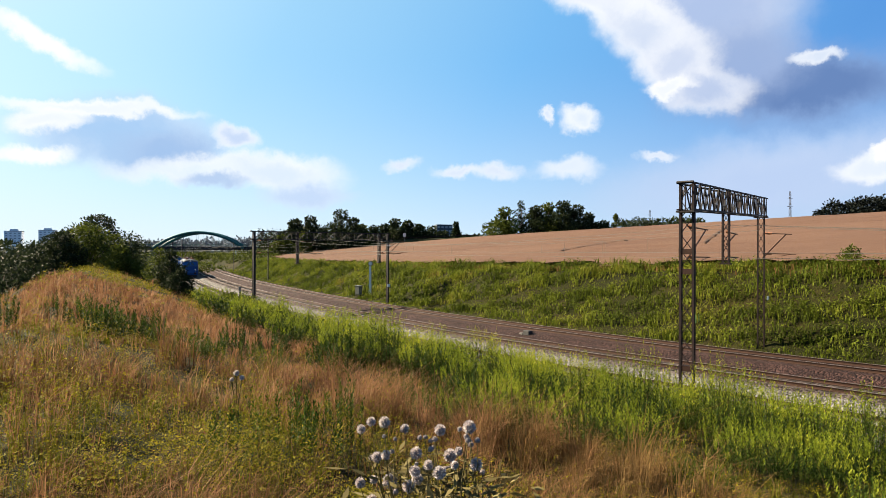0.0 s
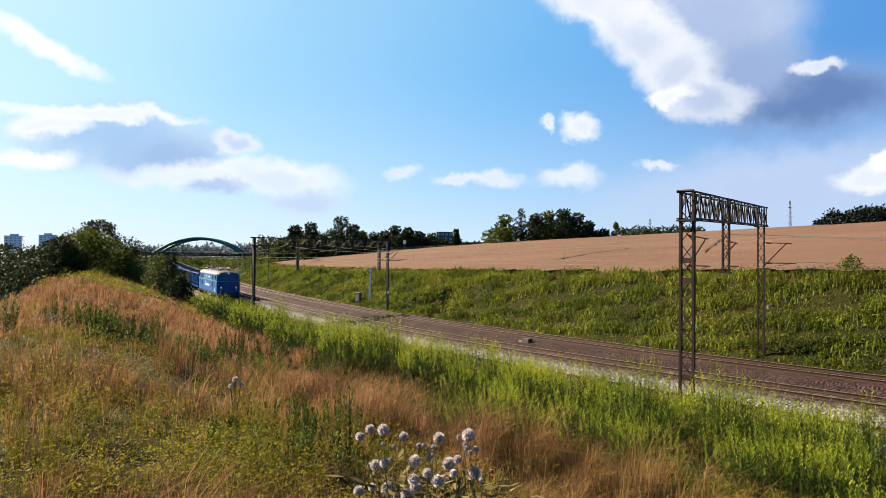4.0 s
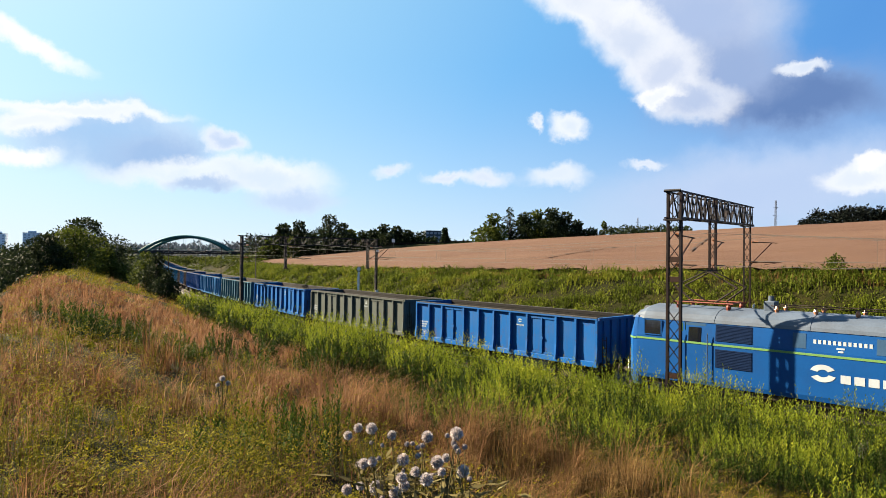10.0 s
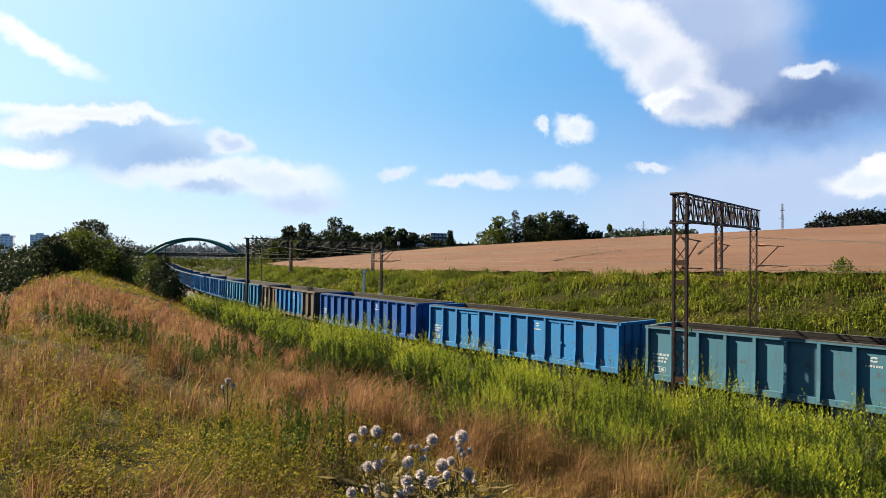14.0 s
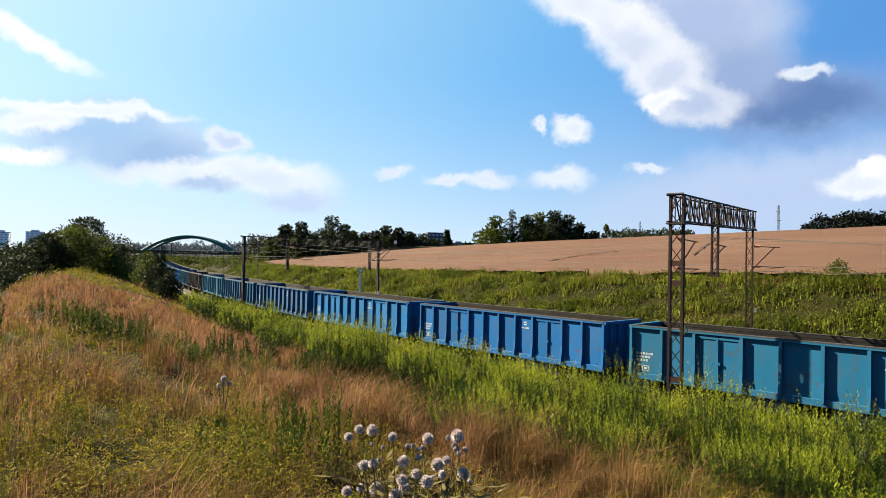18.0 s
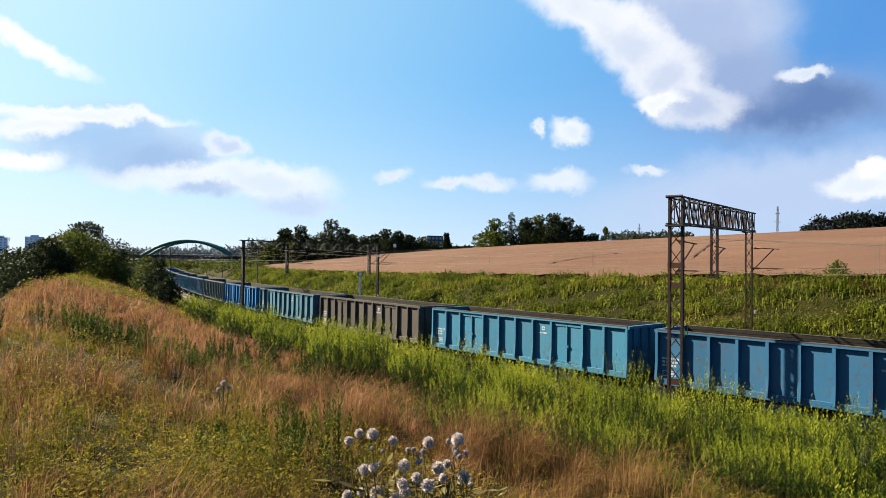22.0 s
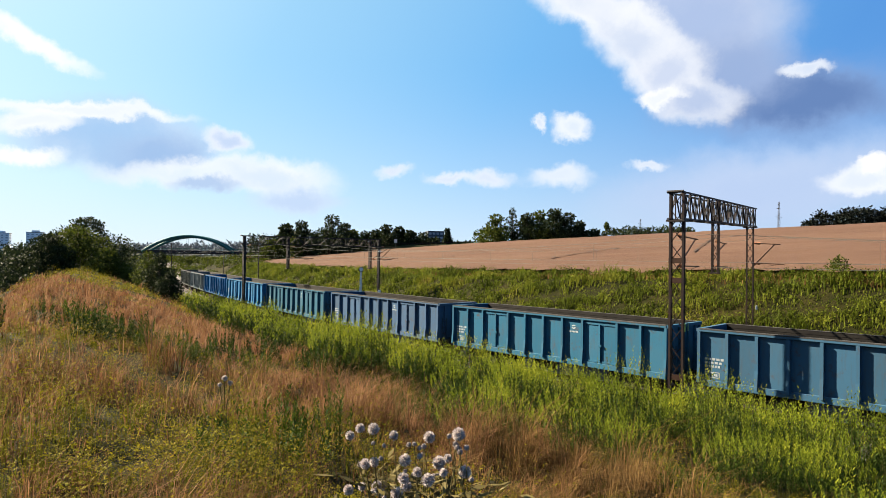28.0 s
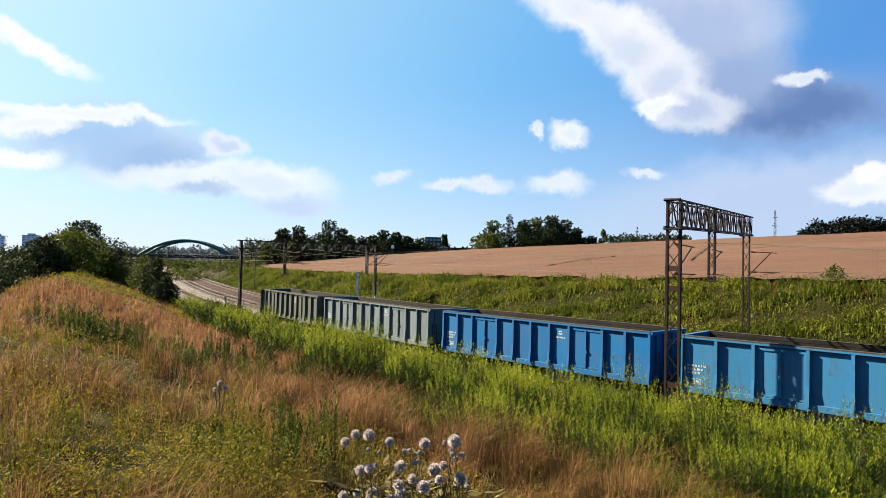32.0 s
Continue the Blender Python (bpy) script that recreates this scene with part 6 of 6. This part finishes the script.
# concrete post with a small signal sign, and a grey cabinet at its foot
p = track(49.5, -12.3)
z = ground_at(p.x, p.y)
post = thing("signal_sign_post", "pale concrete post with a round sign on top", "sign", m=pose(p.x, p.y, z, 0, 0, -18))
part("post", Shape().loft([[(-.14, -.1, -.2), (.14, -.1, -.2), (.14, .1, -.2), (-.14, .1, -.2)], [(-.09, -.07, 3.5), (.09, -.07, 3.5), (.09, .07, 3.5), (-.09, .07, 3.5)]]), "white", post)
disc = part("sign_disc", Shape().tube([(.1, -.12, 3.7), (.1, -.15, 3.7)], .3, 20), "concrete", post)
part("sign_face", Shape().tube([(.1, -.155, 3.7), (.1, -.165, 3.7)], .22, 20), "white", disc)
part("bracket", Shape().bar((0, 0, 3.4), (.1, -.1, 3.75), .06), "steel_dark", post)
p = track(51.3, -11.6)
box = thing("trackside_cabinet", "grey metal equipment cabinet beside the track", "cabinet", m=pose(p.x, p.y, ground_at(p.x, p.y), 0, 0, -30))
part("body", Shape().box(-.32, .32, -.25, .25, .25, 1.25, bev=.03), "grey_box", box)
part("lid", Shape().box(-.37, .37, -.3, .3, 1.25, 1.34, bev=.02), "grey_box", box)
part("door", Shape().box(-.26, .26, -.275, -.252, .32, 1.2), "grey_box", box)
for x in (-.25, .25):
    part("leg", Shape().box(x - .04, x + .04, -.04, .04, -.2, .26), "steel_dark", box)
# point machine and magnet between the second and third tracks
p = track(14.2, -6.0, .2)
mag = thing("track_magnet", "dark track magnet box with a white cover", "track equipment", m=pose(p.x, p.y, .12, 0, 0, math.degrees(heading(14))))
part("box", Shape().box(.05, .62, -.2, .2, 0, .5, bev=.03), "black", mag)
part("cover", Shape().tube([(-.15, -.2, .16), (-.15, .2, .16)], .17, 14), "concrete", mag)
part("base", Shape().box(-.45, .7, -.28, .28, -.06, .03), "concrete", mag)
p = track(73, -2.3, .1)
post2 = thing("distance_post", "short grey concrete marker post by the rails", "marker post", m=pose(p.x, p.y, 0, 0, 0, 0))
part("post", Shape().box(-.14, .14, -.1, .1, -.2, .8, bev=.03), "concrete", post2)
# small plates on the portal posts
for th, x, y, z, w2, h2 in ((p1, len1, -.33, 3.15, .5, .22), (p2, len2, -.24, 2.05, .3, .3), (p2, len2, -.24, 6.35, .34, .14)):
    part("number_plate", Shape().box(x - w2 / 2, x + w2 / 2, y - .03, y - .015, z, z + h2), "white", th, "small white enamel plate")
for x in (-.2, .2):
    part("warning_patch", Shape().box(x - .05, x + .05, -.375, -.365, 3.2, 3.5), "stripe", p1, "small yellow warning patch")

# pylons and poles on the skyline
for b, d, h in ((.538, 420, 33), (.318, 520, 30), (.293, 560, 20), (.364, 540, 18)):
    x, y = spot(b, d)
    py_ = thing("power_pylon", "slender steel pylon on the horizon", "pylon", "far pylons", m=pose(x, y, ground_at(x, y), 0, 0, 30))
    sh = Shape()
    lattice_post(sh, 0, h + 8, 1.6, 1.6, Matrix.Identity(4), rung=3.0, leg=.12, lace=.07, taper=.35)
    part("mast", sh, "steel_truss", py_)
    for z, L in ((.78, 3.0), (.9, 2.2)):
        part("crossarm", Shape().bar((-L, 0, (h + 8) * z), (L, 0, (h + 8) * z), .2), "steel_truss", py_)


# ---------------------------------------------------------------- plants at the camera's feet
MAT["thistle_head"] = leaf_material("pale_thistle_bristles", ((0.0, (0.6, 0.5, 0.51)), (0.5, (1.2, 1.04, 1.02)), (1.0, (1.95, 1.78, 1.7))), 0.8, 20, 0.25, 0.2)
MAT["thistle_core"] = material("thistle_core", (0.2, 0.17, 0.17), 0.9, 0, 0.4, 60, 200, 0.5)
MAT["thistle_bud"] = material("dark_thistle_bud", (0.10, 0.085, 0.075), 0.9, 0, 0.4, 60, 200, 0.5)
MAT["thistle_green"] = leaf_material("grey_green_thistle", ((0.0, (0.10, 0.085, 0.03)), (0.5, (0.26, 0.21, 0.085)), (1.0, (0.45, 0.38, 0.17))), 0.7, 6, 0.3, 0.3)


def bristle_ball(r, n, seed, mat):
    """A round head of fine bristles on a core."""
    rs = np.random.RandomState(seed)
    i = np.arange(n) + .5
    ph, th_ = np.arccos(1 - 2 * i / n), math.pi * (1 + 5 ** .5) * i
    d = np.stack([np.cos(th_) * np.sin(ph), np.sin(th_) * np.sin(ph), np.cos(ph)], 1) + rs.normal(0, .06, (n, 3))
    v, q = lozenges(d * r * .55, d, rs.normal(0, 1, (n, 3)), np.full(n, r * .48) * rs.uniform(.8, 1.2, n), np.full(n, r * .17))
    return array_mesh("bristles", v, q, MAT[mat])


def thistles():
    """A branched plant with round heads, close to the camera."""
    heads = [   # slope right, slope down, size
        (-.10, .279, 1.05), (-.121, .278, .9), (-.068, .289, .85), (-.012, .291, 1.1), (.034, .286, 1.25), (.019, .289, .6), (-.137, .290, .85), (-.112, .334, 1.0), (-.098, .331, .9),
        (-.050, .327, 1.15), (-.030, .346, .9), (.004, .331, 1.3), (.045, .345, 1.2), (-.013, .358, 1.2), (-.091, .372, 1.45), (-.052, .356, 1.0), (-.062, .380, 1.15), (-.048, .368, 1.1),
        (-.138, .375, 1.0), (-.120, .402, 1.1), (-.036, .302, .55), (-.027, .308, .6), (.031, .302, .6), (-.083, .305, .5), (.010, .350, .65), (-.036, .349, .6), (.055, .357, .7), (-.082, .388, .7)]
    rq = random.Random(9)
    heads += [(rq.uniform(-.14, .055), rq.uniform(.30, .42), rq.uniform(.5, .85)) for _ in range(26)]
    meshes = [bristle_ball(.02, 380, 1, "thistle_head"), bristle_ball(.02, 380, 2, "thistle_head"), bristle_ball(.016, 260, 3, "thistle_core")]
    core = Shape()
    core.tube([(0, 0, -.013), (0, 0, -.009), (0, 0, 0), (0, 0, .009), (0, 0, .013)], [.003, .010, .014, .010, .003], 10)
    core = core.mesh("core", True)
    core.materials.append(MAT["thistle_core"])
    rs = random.Random(4)
    d = 2.35
    roots = [(-.16, 2.42), (-.02, 2.4), (.08, 2.3)]
    plants = []
    for i, (x, y) in enumerate(roots):
        z = ground_at(x, y)
        plants.append(thing("globe_thistle", "tall thistle with pale lilac-grey round heads", "thistle", "thistles at the front", m=pose(x, y, z)))
    for k, (tx, td, size) in enumerate(heads):
        dd = d + rs.uniform(-.12, .12)
        pos = Vector((tx * dd, dd, EYE - td * dd + .008 * dd))
        j = min(range(3), key=lambda q: abs(pos.x - roots[q][0]))
        th = plants[j]
        base = Vector((roots[j][0], roots[j][1], ground_at(*roots[j])))
        loc = pos - base
        small = size < .75
        b = new("flower_head", core)
        b.parent = th
        b.matrix_basis = Matrix.Translation(loc) @ Matrix.Scale(size, 4)
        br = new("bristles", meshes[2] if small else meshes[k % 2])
        br.parent = b
        br.rotation_euler = (rs.uniform(0, 3), rs.uniform(0, 3), 0)
        low = rs.uniform(.42, .6)
        fork = Vector((loc.x * .55 + rs.uniform(-.03, .03), loc.y * .55 + rs.uniform(-.03, .03), loc.z * rs.uniform(.72, .84)))
        size *= 1.02
        b.matrix_basis = Matrix.Translation(loc) @ Matrix.Scale(size, 4)
        part("stalk", Shape().tube([(0, 0, loc.z * low), Vector((fork.x * .35, fork.y * .4, loc.z * (low + .1))), fork, loc - Vector((0, 0, .012))], [.003, .0026, .002, .0015], 5), "thistle_green", th, fix=False)
    for j, th in enumerate(plants):
        part("stem", Shape().tube([(0, 0, -.1), (.01, 0, .4), (0, .01, .62)], [.011, .009, .007], 6), "thistle_green", th, fix=False)
        r2 = np.random.RandomState(40 + j)
        n = 420
        a = r2.uniform(0, 6.28, n)
        zz = r2.uniform(.1, .86, n)
        p = np.stack([np.cos(a) * .02, np.sin(a) * .02, zz], 1) + np.stack([r2.normal(0, .11, n), r2.normal(0, .08, n), np.zeros(n)], 1)
        ln = r2.uniform(.05, .13, n) * (1.2 - zz * .6)
        v, q = lozenges(p, np.stack([np.cos(a), np.sin(a), r2.uniform(-.2, .7, n)], 1), np.tile([0, 0, 1.], (n, 1)) + r2.normal(0, .4, (n, 3)), ln, ln * .3)
        part("leaves", array_mesh("leaves", v, q, MAT["thistle_green"]), "thistle_green", th)
    # one smaller plant farther up the slope
    x, y = spot(-.335, 7.2)
    z = ground_at(x, y)
    th = thing("globe_thistle", "small thistle with two pale heads in the grass", "thistle", "thistles at the front", m=pose(x, y, z))
    for dx, zz, sz in ((0, .62, 1.6), (.06, .57, 1.4), (-.05, .55, 1.2)):
        b = new("flower_head", core)
        b.parent = th
        b.matrix_basis = Matrix.Translation((dx, 0, zz)) @ Matrix.Scale(sz, 4)
        br = new("bristles", meshes[0])
        br.parent = b
        part("stalk", Shape().tube([(0, 0, 0), (dx * .4, 0, .3), (dx, 0, zz)], .006, 5), "thistle_green", th, fix=False)


thistles()


# ---------------------------------------------------------------- the far road
ROAD = [(-60, 243, 8.6), (-50, 240, 9.1), (-19, 230, 9.7), (10, 228, 10.9), (34, 238, 11.6), (60, 252, 11.6)]


def road():
    sh = Shape()
    v, f = [], []
    for i, (x, y, z) in enumerate(ROAD):
        v += [(x, y - 5, z - 1.8), (x, y - 3.2, z - .05), (x, y - 3, z), (x, y + 3, z), (x, y + 9, z - 4.5)]
    for i in range(len(ROAD) - 1):
        f += [(i * 5 + j, i * 5 + 5 + j, i * 5 + 6 + j, i * 5 + 1 + j) for j in range(4)]
    sh.add(v, f)
    MAT["road_bank"] = material("dark_grassy_road_bank", (0.016, 0.019, 0.006), 0.95, 0, 0.5, .3, 3, 0.5, (0.03, 0.025, 0.012), .6)
    tagged(part("road", sh, "road_bank", None), "far road on a low dark grassy bank", "road", kind="structure")
    sh = Shape()
    for (x, y, z), (x2, y2, z2) in zip(ROAD[:-1], ROAD[1:]):
        sh.bar((x, y - 3.1, z + .65), (x2, y2 - 3.1, z2 + .65), .06, .28)
        for i in range(8):
            q = Vector((x, y - 3.1, z)).lerp(Vector((x2, y2 - 3.1, z2)), i / 8)
            sh.bar(q, q + Vector((0, 0, .65)), .1)
    tagged(part("guard_rail", sh, "steel_dark", None), "low dark guard rail along the far road", "guard rail")
    x, y, z = -15.5, 224.5, 9.6
    sg = thing("road_sign", "small white road sign on a pole", "sign", m=pose(x, y, z - .6, 0, 0, 0))
    part("pole", Shape().tube([(0, 0, -1), (0, 0, 3.0)], .07, 6), "grey_box", sg)
    part("panel", Shape().box(-.5, .5, -.12, -.06, 1.9, 3.1, bev=.01), "white", sg)


road()
MAT["car_white"] = material("white_car_paint", (0.34, 0.34, 0.34), 0.35, 0, 0.04, 2, 20, 0.0)


def vehicle(van):
    """A small white car, or a white box truck; it points along x."""
    if van:
        th = thing("delivery_van", "small white delivery van driving on the far road", "van")
        part("cargo_box", Shape().box(-2.9, 1.3, -1.0, 1.0, .6, 2.6, bev=.05), "car_white", th)
        cab = part("cab", Shape().loft([[(1.3, y, .5) for y in (-1.0, 1.0)] + [(2.7, y, .5) for y in (1.0, -1.0)], [(1.3, y, 1.3) for y in (-1.0, 1.0)] + [(2.7, y, 1.2) for y in (1.0, -1.0)],
                                       [(1.3, y, 2.2) for y in (-.9, .9)] + [(1.9, y, 2.2) for y in (.9, -.9)]]), "car_white", th)
        part("side_window", Shape().box(1.4, 2.0, -1.02, -.92, 1.35, 1.95), "loco_glass", cab)
        part("chassis", Shape().box(-2.8, 2.5, -.5, .5, .35, .62), "black", th)
        wheels, r = (-1.9, 1.9), .36
    else:
        th = thing("car", "small white car driving on the far road", "car", "cars on the far road")
        ring = lambda w_, pts: [(x, w_, z) for x, z in pts]
        body = [(-2.0, .35), (2.05, .35), (2.1, .75), (1.2, .95), (-2.05, 1.0)]
        part("body", Shape().loft([ring(-.85, body), ring(.85, body)]), "car_white", th)
        roof = [(-1.8, .98), (1.1, .95), (.35, 1.45), (-1.3, 1.48)]
        cab = part("cabin", Shape().loft([ring(-.76, roof), ring(.76, roof)]), "car_white", th)
        win = [(-1.5, 1.02), (.85, 1.02), (.3, 1.38), (-1.2, 1.4)]
        for y0, y1 in ((-.78, -.755), (.755, .78)):
            part("side_window", Shape().loft([ring(y0, win), ring(y1, win)]), "loco_glass", cab)
        wheels, r = (-1.3, 1.35), .32
    for x in wheels:
        for y in (-.85, .85):
            part("wheel", Shape().tube([(x, y - .1, r), (x, y + .1, r)], r, 14), "black", th)
    return th


truck = vehicle(True)
for ob in truck.children_recursive:
    ob.data.transform(Matrix.Scale(.72, 4))
car = vehicle(False)
cars = [car] + [copy_thing(car, Matrix.Identity(4)) for _ in range(4)]


def road_pose(d):
    """The place d metres along the road from where x is zero."""
    x = max(-59.0, min(58.0, d))
    i = max(j for j in range(len(ROAD) - 1) if ROAD[j][0] <= x)
    a, b = Vector(ROAD[i]), Vector(ROAD[i + 1])
    p = a.lerp(b, (x - a.x) / (b.x - a.x))
    return pose(p.x, p.y - 1.5, p.z + .01, 0, -math.degrees(math.atan2(b.z - a.z, b.x - a.x)), math.degrees(math.atan2(b.y - a.y, b.x - a.x)))


# ---------------------------------------------------------------- what moves
def rolled(t):
    """How far the train has come at t seconds."""
    return float(np.interp(t, [0, 5, 9, 14, 32], [0, 69.0, 125.9, 197.1, 455.0]))


def car_pose(s, base):
    a, b = track(s - base / 2), track(s + base / 2)
    m, d = (a + b) / 2, a - b
    return Matrix.Translation(m) @ Matrix.Rotation(math.atan2(d.y, d.x), 4, "Z")


def motions():
    times = [i * 0.5 for i in range(65)]
    start = 6.1 + 125.9
    walk(loco, [(t, car_pose(start - rolled(t), 10.4)) for t in times])
    left = 29.1 + 125.9
    for i, th in enumerate(wagons):
        long = i in (7, 21)
        left += 0 if i == 0 else (15.74 if long else 14.04)
        half = 7.2 if long else 6.375
        walk(th, [(t, car_pose(left - half - rolled(t), 9.0)) for t in times])
    for ob, at in zip([truck] + cars, (12.05, 2.85, 14.6, 17.4, 24.2, 31.75)):
        walk(ob, [(i * .5, road_pose((i * .5 - at) * 12.3)) for i in range(65)])


motions()
